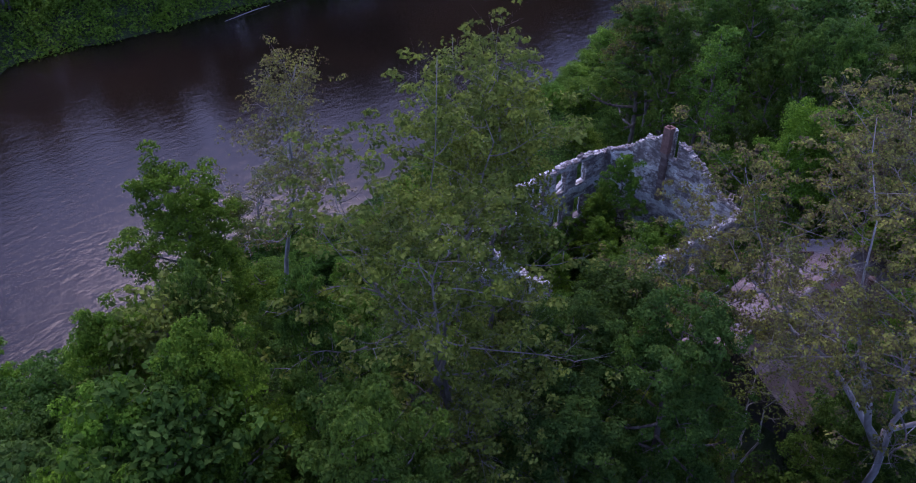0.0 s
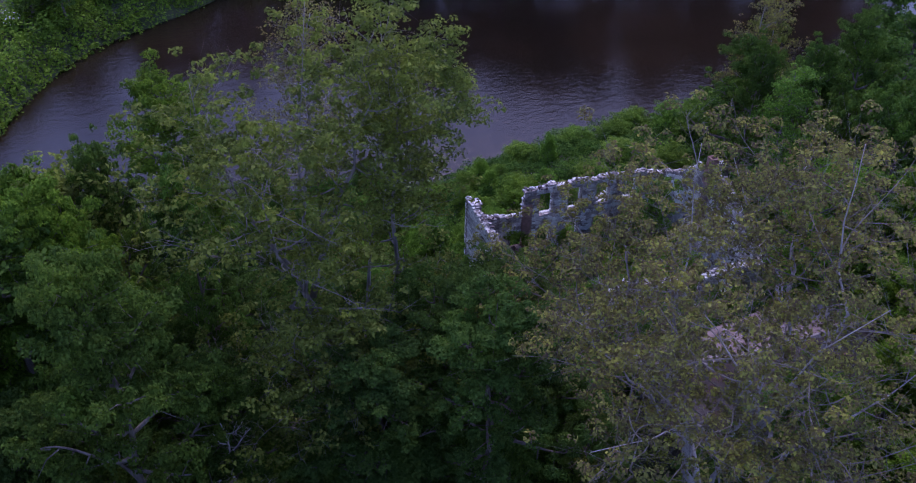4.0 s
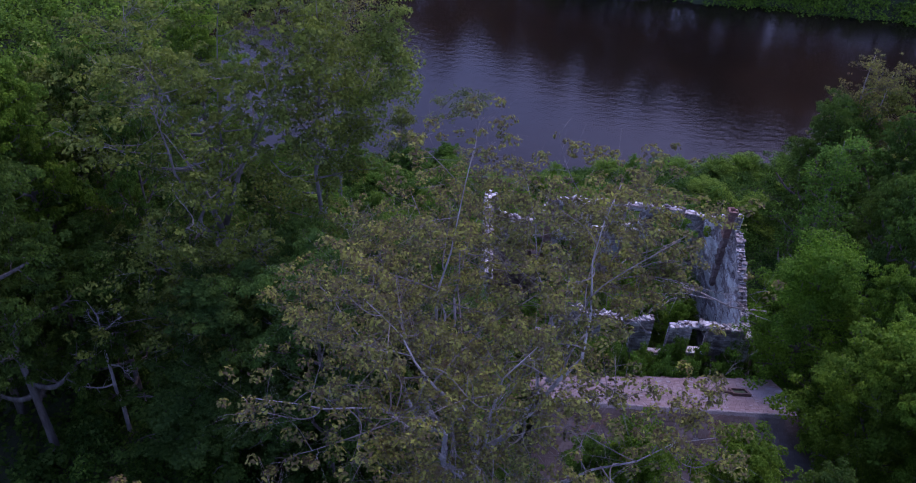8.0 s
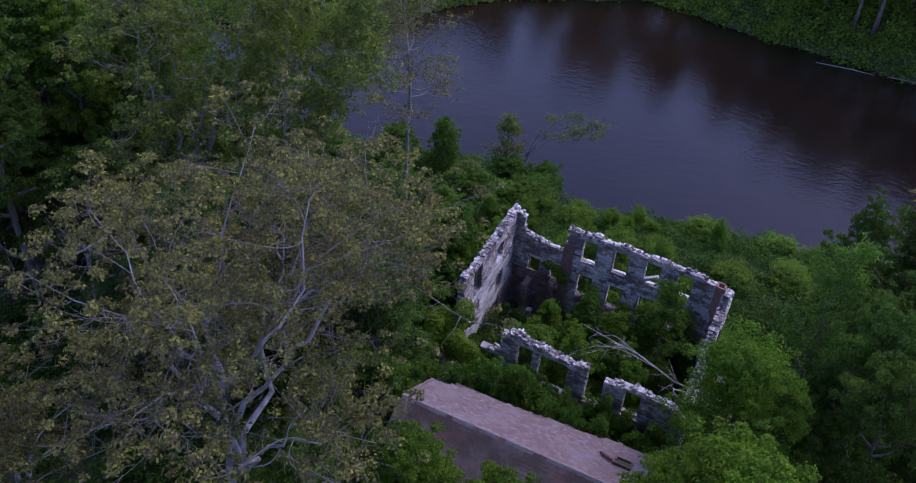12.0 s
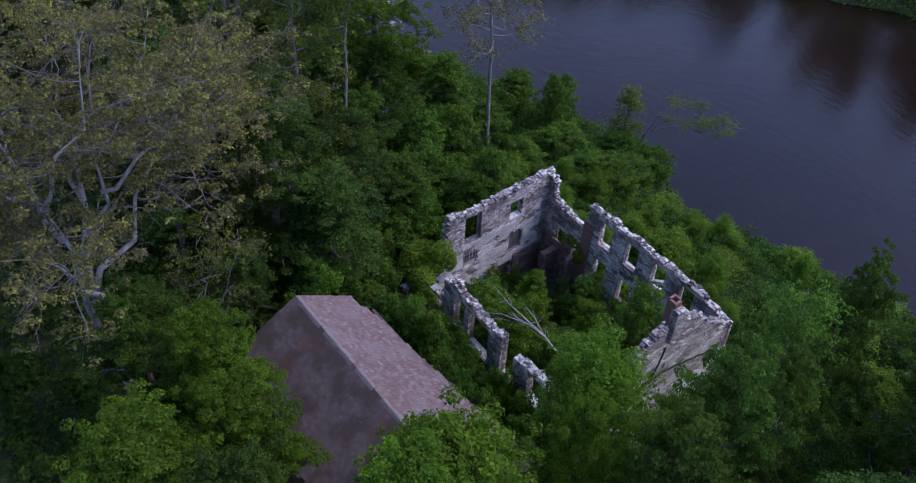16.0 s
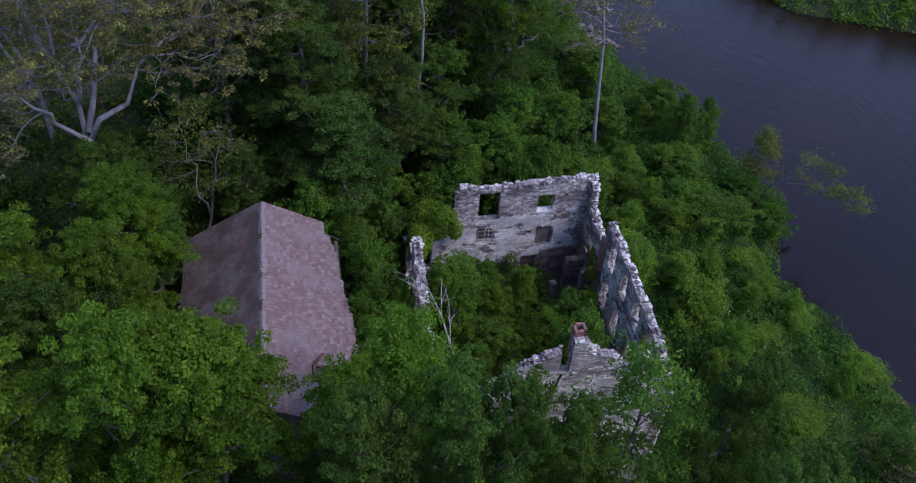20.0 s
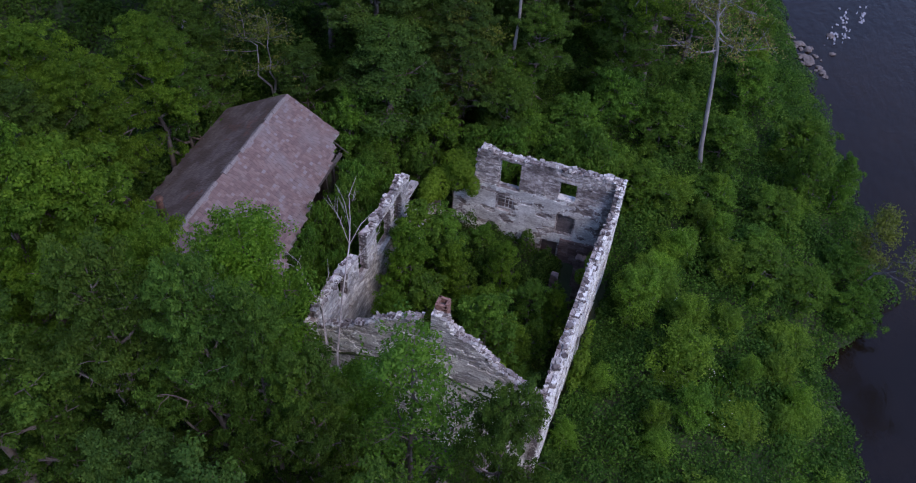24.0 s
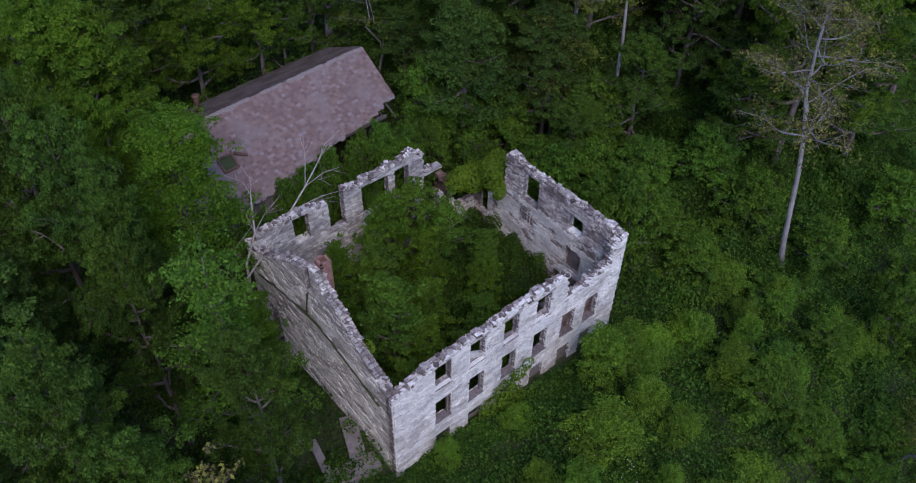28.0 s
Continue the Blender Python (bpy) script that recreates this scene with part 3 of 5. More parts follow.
for a_, b_, lo, hi in (YARD_HOLES[0], *YARD_HOLES[2:]):
    slab("lintel", (a_ - 0.2, 10.1 - THICK - 0.01, hi - 0.02), (b_ + 0.2, 10.11, hi + 0.14), STONE, wall_yard, "thin stone lintel", 0.02, 7)
    slab("sill", (a_ - 0.1, 10.08 - THICK, lo - 0.08), (b_ + 0.1, 10.15, lo + 0.012), STONE, wall_yard, "pale stone sill", 0.01, 8)
XI = 12.71 - THICK
slab("lintel", (XI - 0.015, 1.92, -0.46), (12.72, 3.22, -0.30), STONE_CLEAN, wall_far_gable, "pale stone lintel", 0.01, 3)
slab("sill", (XI - 0.012, 2.05, -1.70), (12.72, 3.10, -1.61), STONE_CLEAN, wall_far_gable, "pale stone sill", 0.01, 4)
slab("lintel", (XI - 0.012, 4.95, -0.07), (12.72, 6.4, 0.06), STONE_CLEAN, wall_far_gable, "thin stone lintel", 0.015, 13)
slab("niche_back", (XI + 0.12, 1.94, -4.02), (XI + 0.20, 2.86, -2.73), MORTAR, wall_far_gable, "walled-up recess", 0.004, 4)
slab("niche_back", (XI + 0.22, 5.28, -3.42), (XI + 0.28, 6.22, -2.53), RUBBLE, wall_far_gable, "dark panel set behind the grille", 0.004, 4)
slab("niche_back", (XI + 0.26, 2.55, -6.6), (XI + 0.32, 3.55, -4.78), RUBBLE, wall_far_gable, "dark panel closing the doorway", 0.004, 4)
for k in range(5):
    slab("grille_bar", (XI + 0.03, 5.33 + 0.205 * k, -3.38), (XI + 0.06, 5.365 + 0.205 * k, -2.57), STONE_CLEAN, wall_far_gable, "white-painted window bar", 0.002, k)
for k in range(3):
    slab("grille_bar", (XI + 0.024, 5.32, -3.30 + 0.30 * k), (XI + 0.064, 6.19, -3.265 + 0.30 * k), STONE_CLEAN, wall_far_gable, "white-painted window bar", 0.002, k)
# sheets of plaster left on the inner faces, with ragged edges


def plaster_sheet(wall, label, along, face, out, u_span, z_span, holes, top, keep, seed):
    """Ragged patches of thin plaster on a wall's face. out: side that they stand proud to; keep: share left, by height."""
    rng = np.random.default_rng(seed)
    pile, cell = Pile(), 0.055
    us, zs = np.arange(*u_span, cell), np.arange(*z_span, cell)
    for zi in zs:
        for ui in us:
            if any(a_ - 0.1 < ui < b_ + 0.05 and lo - 0.1 < zi < hi + 0.05 for a_, b_, lo, hi in holes) or zi > np.interp(ui, *top) - 0.25:
                continue
            field = noise.fractal(Vector((ui * 0.8 + seed, zi * 1.7, 3.1)), 0.6, 2.1, 6)
            if field < float(np.interp(zi, *keep)):
                continue
            d = 0.035 + 0.02 * noise.noise(Vector((ui * 1.3, zi * 1.3, seed)))
            a_, b_ = sorted((face - out * 0.03, face + out * d))
            lo, hi = ((ui, a_, zi), (ui + cell, b_, zi + cell)) if along == "x" else ((a_, ui, zi), (b_, ui + cell, zi + cell))
            pile.add(slant(box_corners(lo, hi, rng, 0.004)), BOX_FACES)
    return tagged(pile.mesh("plaster", PLASTER, wall, label), kind="stuff")


plaster_sheet(wall_far_gable, "pale cracked plaster left in ragged sheets", "y", XI, -1, (0.6, 9.2), (-5.2, -1.5), FAR_HOLES, FAR_TOP, ([-5.2, -4.2, -2.6, -1.9, -1.5], [0.2, -0.35, -0.32, 0.0, 0.4]), 5)
plaster_sheet(wall_river, "flaking white limewash on the outer face", "x", -0.2, -1, (-0.15, 12.6), (-6.4, -0.2), RIVER_HOLES, RIVER_TOP, ([-6.4, -4.0, -1.0, -0.2], [-0.1, -0.15, 0.05, 0.35]), 8)
plaster_sheet(wall_chimney_gable, "flaking limewash on the outer face", "y", -0.2, -1, (0.3, 9.9), (-6.0, 1.5), CHIM_HOLES, CHIM_TOP, ([-6.0, -2.0, 0.5, 1.8], [0.0, 0.02, 0.12, 0.4]), 9)
plaster_sheet(wall_chimney_gable, "thin remains of plaster", "y", THICK - 0.2, 1, (0.6, 9.4), (-5.0, 1.2), CHIM_HOLES, CHIM_TOP, ([-5.0, -1.0, 1.2], [0.15, 0.05, 0.4]), 6)
plaster_sheet(wall_river, "thin remains of plaster", "x", THICK - 0.2, 1, (0.6, 8.6), (-4.6, -0.2), RIVER_HOLES, RIVER_TOP, ([-4.6, -2.0, -0.2], [0.25, 0.15, 0.4]), 7)
# brick flue built into the river wall beside the breach
p_, r_ = Pile(), np.random.default_rng(19)
for k_ in range(55):
    z_ = -5.0 + 0.078 * k_
    for q_ in range(3):
        x_ = 8.72 + 0.2 * q_ + (0.1 if k_ % 2 else 0.0)
        p_.add(slant(box_corners((x_, 0.16, z_), (min(x_ + 0.19, 9.34), 0.30 + r_.uniform(-0.02, 0.02), z_ + 0.068), r_, 0.006)), BOX_FACES)
tagged(p_.mesh("brick_pier", BRICK, wall_river, "red brick flue built into the wall"), kind="stuff")
# dark rubble of the former wheel pit, in the corner by the river
pit = empty("inner_pier", (0, 0, 0), "dark rubble lining and piers in the ruin's corner", "pier")
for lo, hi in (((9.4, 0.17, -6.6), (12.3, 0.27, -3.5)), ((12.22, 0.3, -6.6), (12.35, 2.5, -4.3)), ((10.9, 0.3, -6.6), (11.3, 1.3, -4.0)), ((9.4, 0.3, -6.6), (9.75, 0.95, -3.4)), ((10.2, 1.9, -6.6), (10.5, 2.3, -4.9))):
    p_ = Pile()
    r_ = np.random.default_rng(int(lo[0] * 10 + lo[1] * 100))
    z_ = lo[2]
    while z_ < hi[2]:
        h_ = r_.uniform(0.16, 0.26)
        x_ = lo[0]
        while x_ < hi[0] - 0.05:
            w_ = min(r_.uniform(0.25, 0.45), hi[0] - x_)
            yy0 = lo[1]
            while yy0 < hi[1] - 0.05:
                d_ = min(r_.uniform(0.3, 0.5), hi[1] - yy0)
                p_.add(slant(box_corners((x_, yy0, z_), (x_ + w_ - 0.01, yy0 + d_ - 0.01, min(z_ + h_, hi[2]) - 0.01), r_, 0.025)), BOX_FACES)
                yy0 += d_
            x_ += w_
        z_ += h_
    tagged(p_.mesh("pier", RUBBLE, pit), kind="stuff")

# ---- brick flue on the gable ----
flue = empty("brick_chimney", (0, 0, 0), "red brick chimney flue against the inside of the gable", "chimney")
rng = np.random.default_rng(5)
body = Pile()
zc, rows = 1.8, 0
while zc < 3.46:
    for side in range(4):
        for k in range(2):
            a = (k + 0.5 * (rows % 2)) * 0.23
            along_ = min(a, 0.36)
            j = rng.uniform(-0.008, 0.012)
            x0, y0 = 0.08, 4.22
            lx, ly = ((x0 + along_, y0 - j), (x0 + along_, y0 + 0.36 + j), (x0 - j, y0 + along_), (x0 + 0.36 + j, y0 + along_))[side]
            if side < 2:
                v = box_corners((lx, ly, zc), (min(lx + 0.215, x0 + 0.46), ly + 0.10, zc + 0.066))
            else:
                v = box_corners((lx, ly, zc), (lx + 0.10, min(ly + 0.215, y0 + 0.46), zc + 0.066))
            if not (zc > 3.42 and rng.random() < 0.3):
                body.add(slant(v), BOX_FACES)
    zc += 0.076
    rows += 1
tagged(body.mesh("brickwork", BRICK, flue), kind="stuff")
breast, zc = Pile(), -1.6
while zc < 1.8:
    h_ = rng.uniform(0.12, 0.22)
    breast.add(slant(box_corners((0.14, 4.27 + rng.uniform(-0.04, 0.04), zc), (0.44 + rng.uniform(-0.05, 0.05), 4.62 + rng.uniform(-0.04, 0.04), min(zc + h_, 1.8) - 0.008), rng, 0.02)), BOX_FACES)
    zc += h_
tagged(breast.mesh("flue_breast", RUBBLE, flue, "dark rubble breast below the brick flue"), kind="stuff")
liner = Pile()
liner.box((0.11, 4.25, 1.8), (0.51, 4.65, 3.2))
ob = liner.mesh("mortar_core", MORTAR, flue)
ob.data.transform(Matrix(((1, -SHEAR, 0, 0), (0, 1, 0, 0), (0, 0, 1, 0), (0, 0, 0, 1))))

# ---- shed ----
shed = empty("shed", (9.68, 16.885, 1.9), "old gabled shed with faded red roof torn at the eave", "shed", turn=2.6)
# local axes: x back along the ridge (negative), y across
PITCH = math.atan(0.577)


def shed_roof_piece(pile, x0, x1, s0, s1, side, lift, rng, jit):
    """A shingle on a slope: s is the distance down from the ridge."""
    c_, s_ = math.cos(PITCH), math.sin(PITCH)
    pts = []
    for up in (0.0, 0.015):
        for xx_, ss in ((x0, s1), (x1, s1), (x1, s0), (x0, s0)):
            tail = lift + up + (0.013 if ss == s1 else 0.0)
            pts.append((xx_, side * (ss * c_ + tail * s_), -ss * s_ + tail * c_))
    v = np.array(pts) + rng.uniform(-jit, jit, (8, 3))
    pile.add(v, BOX_FACES if side < 0 else tuple(q[::-1] for q in BOX_FACES))


def eave_limit(x):
    """How far down the torn right slope goes, by the distance along the ridge."""
    return float(np.interp(x, [-11.3, -8.3, -7.4, -5.6, -3.8, -2.4, -1.6, -0.7, 0.1], [4.75, 4.75, 4.35, 4.2, 3.9, 3.75, 3.65, 3.25, 3.1])) + 0.10 * math.sin(9 * x) * math.sin(23 * x)


for side, mat_, nm, reach, lab in ((-1, SHINGLE, "front_slope", eave_limit, "faded pink-red shingles, torn at the eave"), (1, SHINGLE_SHADED, "back_slope", lambda x: 4.28 + (0.0 if x > -3 else 0.1 * math.sin(5 * x) * math.sin(13 * x)), "worn shingles with rust patches, shade put into their darker colour")):
    rng = np.random.default_rng(70 + side)
    deck, pile = Pile(), Pile()
    strip = np.linspace(-11.3, 0.05, 46)
    for a, b_ in zip(strip[:-1], strip[1:]):
        s1 = reach((a + b_) / 2) - 0.05
        c_, s_ = math.cos(PITCH), math.sin(PITCH)
        v = []
        for dz in (-0.05, -0.005):
            v += [(a, side * 0, dz), (b_, side * 0, dz), (b_, side * s1 * c_, -s1 * s_ + dz), (a, side * s1 * c_, -s1 * s_ + dz)]
        deck.add(v, BOX_FACES)
    slope = deck.mesh(nm, BOARD, shed, "grey roof boards under the shingles")
    row, s, single = 0, 0.0, 0
    unit = Pile()
    shed_roof_piece(unit, 0.0, 1.0, 0.0, 0.225, side, 0.006, rng, 0.0)
    tile_me = bpy.data.meshes.new("shingle")
    tile_me.from_pydata([tuple(v) for v in unit.v[0]], [], unit.f)
    tile_me.materials.append(mat_)
    while s < 4.9:
        x = -11.35 + 0.12 * (row % 2)
        while x < 0.05:
            w = rng.uniform(0.16, 0.24)
            if s + 0.2 < reach(x + w / 2) and rng.random() > 0.004:
                if -7.2 < x < -3.2 and s > 0.1 and single < 300:
                    ob = new("shingle", tile_me)
                    ob.parent = slope
                    ob.matrix_basis = Matrix.Translation((x + 0.006, side * s * c_, -s * s_ + rng.uniform(0.0, 0.006))) @ Matrix.Diagonal((w - 0.012, 1, 1, 1))
                    single += 1
                    x += w
                    continue
                shed_roof_piece(pile, x + 0.006, min(x + w, 0.10) - 0.006, s, s + 0.225, side, 0.004 + 0.005 * rng.random(), rng, 0.003)
            x += w
        s += 0.152
        row += 1
    tagged(pile.mesh("shingles", mat_, slope, lab), kind="stuff")
rng = np.random.default_rng(3)
x = -11.35
while x < 0.05:
    v = np.array([(x, -0.14, -0.045), (x + 0.29, -0.14, -0.045), (x + 0.29, 0.14, -0.045), (x, 0.14, -0.045), (x, -0.03, 0.06), (x + 0.29, -0.03, 0.05), (x + 0.29, 0.03, 0.05), (x, 0.03, 0.06)]) + rng.uniform(-0.012, 0.012, (8, 3))
    if rng.random() > 0.06:
        mesh_of("ridge_cap", v, BOX_FACES, BOARD, shed)
    x += 0.30
# hole in the front slope with a rusty stove pipe lying beside it
c_, s_ = math.cos(PITCH), math.sin(PITCH)
hole = Pile()
for lo, hi in (((-9.55, 2.05), (-8.75, 2.15)), ((-9.55, 2.75), (-8.75, 2.85)), ((-9.55, 2.15), (-9.45, 2.75)), ((-8.85, 2.15), (-8.75, 2.75))):
    hole.add([(x_, -(ss * c_ + up * s_), -ss * s_ + up * c_) for up in (0.0, 0.16) for x_, ss in ((lo[0], hi[1]), (hi[0], hi[1]), (hi[0], lo[1]), (lo[0], lo[1]))], BOX_FACES)
hole.mesh("hatch_curb", IRON, shed, "rusty curb of a roof hatch")
# Dark soil-coloured sheet laid in the curb in place of the hole's shade
lid = Pile()
lid.add([(x_, -(ss * c_ + up * s_), -ss * s_ + up * c_) for up in (0.05, 0.07) for x_, ss in ((-9.45, 2.75), (-8.85, 2.75), (-8.85, 2.15), (-9.45, 2.15))], BOX_FACES)
lid.mesh("hatch_void", SOIL, shed, "dark sheet for the shade inside the open hatch")
pipe = Pile()
pipe.tube([(-8.7, -2.15 * c_ - 0.08, -2.15 * s_ + 0.12), (-8.15, -2.5 * c_ - 0.08, -2.5 * s_ + 0.12)], [0.07, 0.07], 8)
pipe.mesh("stove_pipe", IRON, shed, "rusty stove pipe lying on the roof", smooth=True)
flue = Pile()
flue.tube([(-8.52, 1.59, -1.2), (-8.52, 1.59, -0.1), (-8.50, 1.58, 0.12)], [0.15, 0.15, 0.15], 10)
flue.tube([(-8.50, 1.58, 0.10), (-8.50, 1.58, 0.17)], [0.20, 0.19], 10)
flue.mesh("flue_pipe", IRON, shed, "rusty flue pipe standing on the back slope", smooth=True)
WALL_LOW = -5.6
for y_, x_end in ((-3.55, -6.4), (3.45, -1.5)):
    w_ = Pile()
    w_.box((-11.0, y_ - 0.08, WALL_LOW), (x_end, y_ + 0.08, -2.15))
    w_.mesh("side_wall", BOARD, shed, "grey weathered board wall")
rng = np.random.default_rng(12)
for x_ in (-2.0, -1.2):
    w_ = Pile()
    w_.box((x_ - 0.07, -2.95, WALL_LOW), (x_ + 0.07, -2.81, -1.75), rng, 0.02)
    w_.mesh("post", TIMBER, shed, "dark rotten timber post")
w_ = Pile()
w_.box((-3.4, -3.3, -2.02), (-0.9, -3.16, -1.88), rng, 0.02)
w_.mesh("wall_plate", TIMBER, shed, "sagging timber beam")
for k, x_ in enumerate((-2.4, -1.7, -1.1, -0.5)):
    w_ = Pile()
    far_ = (3.8, 3.95, 3.6, 3.9)[k]
    w_.tube([(x_, -2.2, -1.38), (x_ + 0.12, -far_ * 0.866, -far_ * 0.5 - 0.15 - 0.06 * k)], [0.045, 0.03], 4)
    w_.mesh("rafter", TIMBER, shed, "broken rafter end")
# The dark one is added: it stands in for the shed's shaded inside
for x_, y_left, mat_, lab in ((-11.05, -3.7, CONCRETE, "pale grey rendered end wall"), (-1.5, -2.6, TIMBER, "dark wall standing in for the shaded open end")):
    v, f_ = [], []
    for dx in (-0.07, 0.07):
        v += [(x_ + dx, y_left, WALL_LOW), (x_ + dx, 3.4, WALL_LOW), (x_ + dx, 3.4, -2.05), (x_ + dx, 0.0, -0.12), (x_ + dx, y_left, -0.12 + 0.577 * y_left)]
    f_ = [(0, 1, 2, 3, 4)[::-1], (5, 6, 7, 8, 9)] + [(i, (i + 1) % 5, (i + 1) % 5 + 5, i + 5) for i in range(5)]
    mesh_of("end_wall", v, f_, mat_, shed, lab)

# ---- stonework by the ruin's foot, rocks, log ----
race = empty("mill_race", (0, 0, 0), "broken concrete walls of an old mill race below the gable", "sluice")
for k, (p, q, w_, h_) in enumerate((((-2.7, 1.0), (-2.3, 3.4), 0.16, 0.5), ((-1.2, 1.2), (-0.6, 3.0), 0.35, 0.9), ((-2.4, 1.0), (-0.5, 0.8), 0.45, 0.25))):
    d_ = Vector((q[0] - p[0], q[1] - p[1], 0))
    n_ = Vector((-d_.y, d_.x, 0)).normalized() * w_
    z_ = -6.1
    v = [(p[0] - n_.x, p[1] - n_.y, z_ - 0.8), (q[0] - n_.x, q[1] - n_.y, z_ - 0.8), (q[0] + n_.x, q[1] + n_.y, z_ - 0.8), (p[0] + n_.x, p[1] + n_.y, z_ - 0.8)]
    v += [(a_, b_, z_ + h_) for a_, b_, _ in v]
    mesh_of("race_wall", np.array(v) + np.random.default_rng(k).uniform(-0.05, 0.05, (8, 3)), BOX_FACES, CONCRETE, race)
stub = Pile()
rng = np.random.default_rng(8)
for k in range(60):
    s = rng.uniform(0.07, 0.20, 3)
    u_ = rng.random()
    c = np.array((10.2 + 1.5 * u_, 11.2 + rng.uniform(-0.2, 0.2), -5.0 + rng.random() * (2.0 - 0.9 * u_)))
    stub.box(c - s, c + s, rng, 0.05)
tagged(stub.mesh("wall_stub", RUBBLE), "crumbling dark stump of a rubble wall", "wall", kind="structure")


m, n, l, b = material("brown_river_rock", 0.85)
f = noise_node(n, l, 2.0, 8, 0.7)
l.new(ramp(n, l, f, [(0.3, (0.085, 0.072, 0.064)), (0.7, (0.24, 0.215, 0.20))]), b.inputs["Base Color"])
relief(n, l, b, f, 0.5, 0.02)
ROCK = m


def boulder(x, y, s, seed):
    """A rounded, faceted river stone."""
    r = np.random.default_rng(seed)
    bm = bmesh.new()
    bmesh.ops.create_icosphere(bm, subdivisions=2, radius=1.0)
    for v in bm.verts:
        v.co *= 0.8 + 0.35 * noise.noise(v.co * 1.3 + Vector((seed, 0, 0)))
        v.co = Vector((v.co.x * s * r.uniform(0.95, 1.05), v.co.y * s * 0.75, v.co.z * s * 0.5))
    me = bpy.data.meshes.new("river_rock")
    bm.to_mesh(me)
    bm.free()
    me.materials.append(ROCK)
    ob = new("river_rock", me)
    ob.matrix_basis = pose(x, y, WATER_Z + 0.06 * s, 0, 0, float(r.uniform(0, 360)))
    return tagged(ob, "brown rounded rock in the shallow rapids", "rock", "rocks in the rapids")


rng = np.random.default_rng(15)
for k in range(46):
    t_ = rng.random()
    x = 42.3 - 3.6 * t_ + rng.normal(0, 0.45)
    y = -5.6 - 3.0 * t_ + rng.normal(0, 0.45)
    boulder(x, y, float(rng.uniform(0.12, 0.45)), 200 + k)
for x, y, s in ((43.6, -8.6, 0.4), (41.3, -9.0, 0.3)):
    boulder(x, y, s, int(x * 10))
foam, rng = Pile(), np.random.default_rng(61)
for x, y, a, w in ((46.5, -9.2, 1.6, 0.5), (43.8, -8.7, 1.2, 0.4), (44.5, -9.6, 1.5, 0.3), (47.5, -10.6, 1.4, 0.4)):
    for _ in range(16):
        c = np.array((x + rng.normal(0, a * 0.5), y + rng.normal(0, w * 0.6), WATER_Z + 0.01))
        s = rng.uniform(0.03, 0.09, 3) * (2.2, 0.8, 0.35)
        foam.box(c - s, c + s, rng, 0.04)
tagged(foam.mesh("white_water", FOAM), "white foam of the small rapids round the rocks", "foam", kind="stuff")
log = Pile()
log.tube([(-5.9, -48.2, -7.75), (-4.4, -48.1, -7.8), (-3.3, -47.95, -7.85)], [0.03, 0.05, 0.03], 7)
log.tube([(-2.0, -47.8, -7.95), (0.0, -47.5, -7.85), (3.3, -47.2, -7.95)], [0.025, 0.045, 0.03], 7)
tagged(log.mesh("driftwood_log", DEADWOOD, smooth=True), "bleached driftwood log stranded at the far bank", "log")


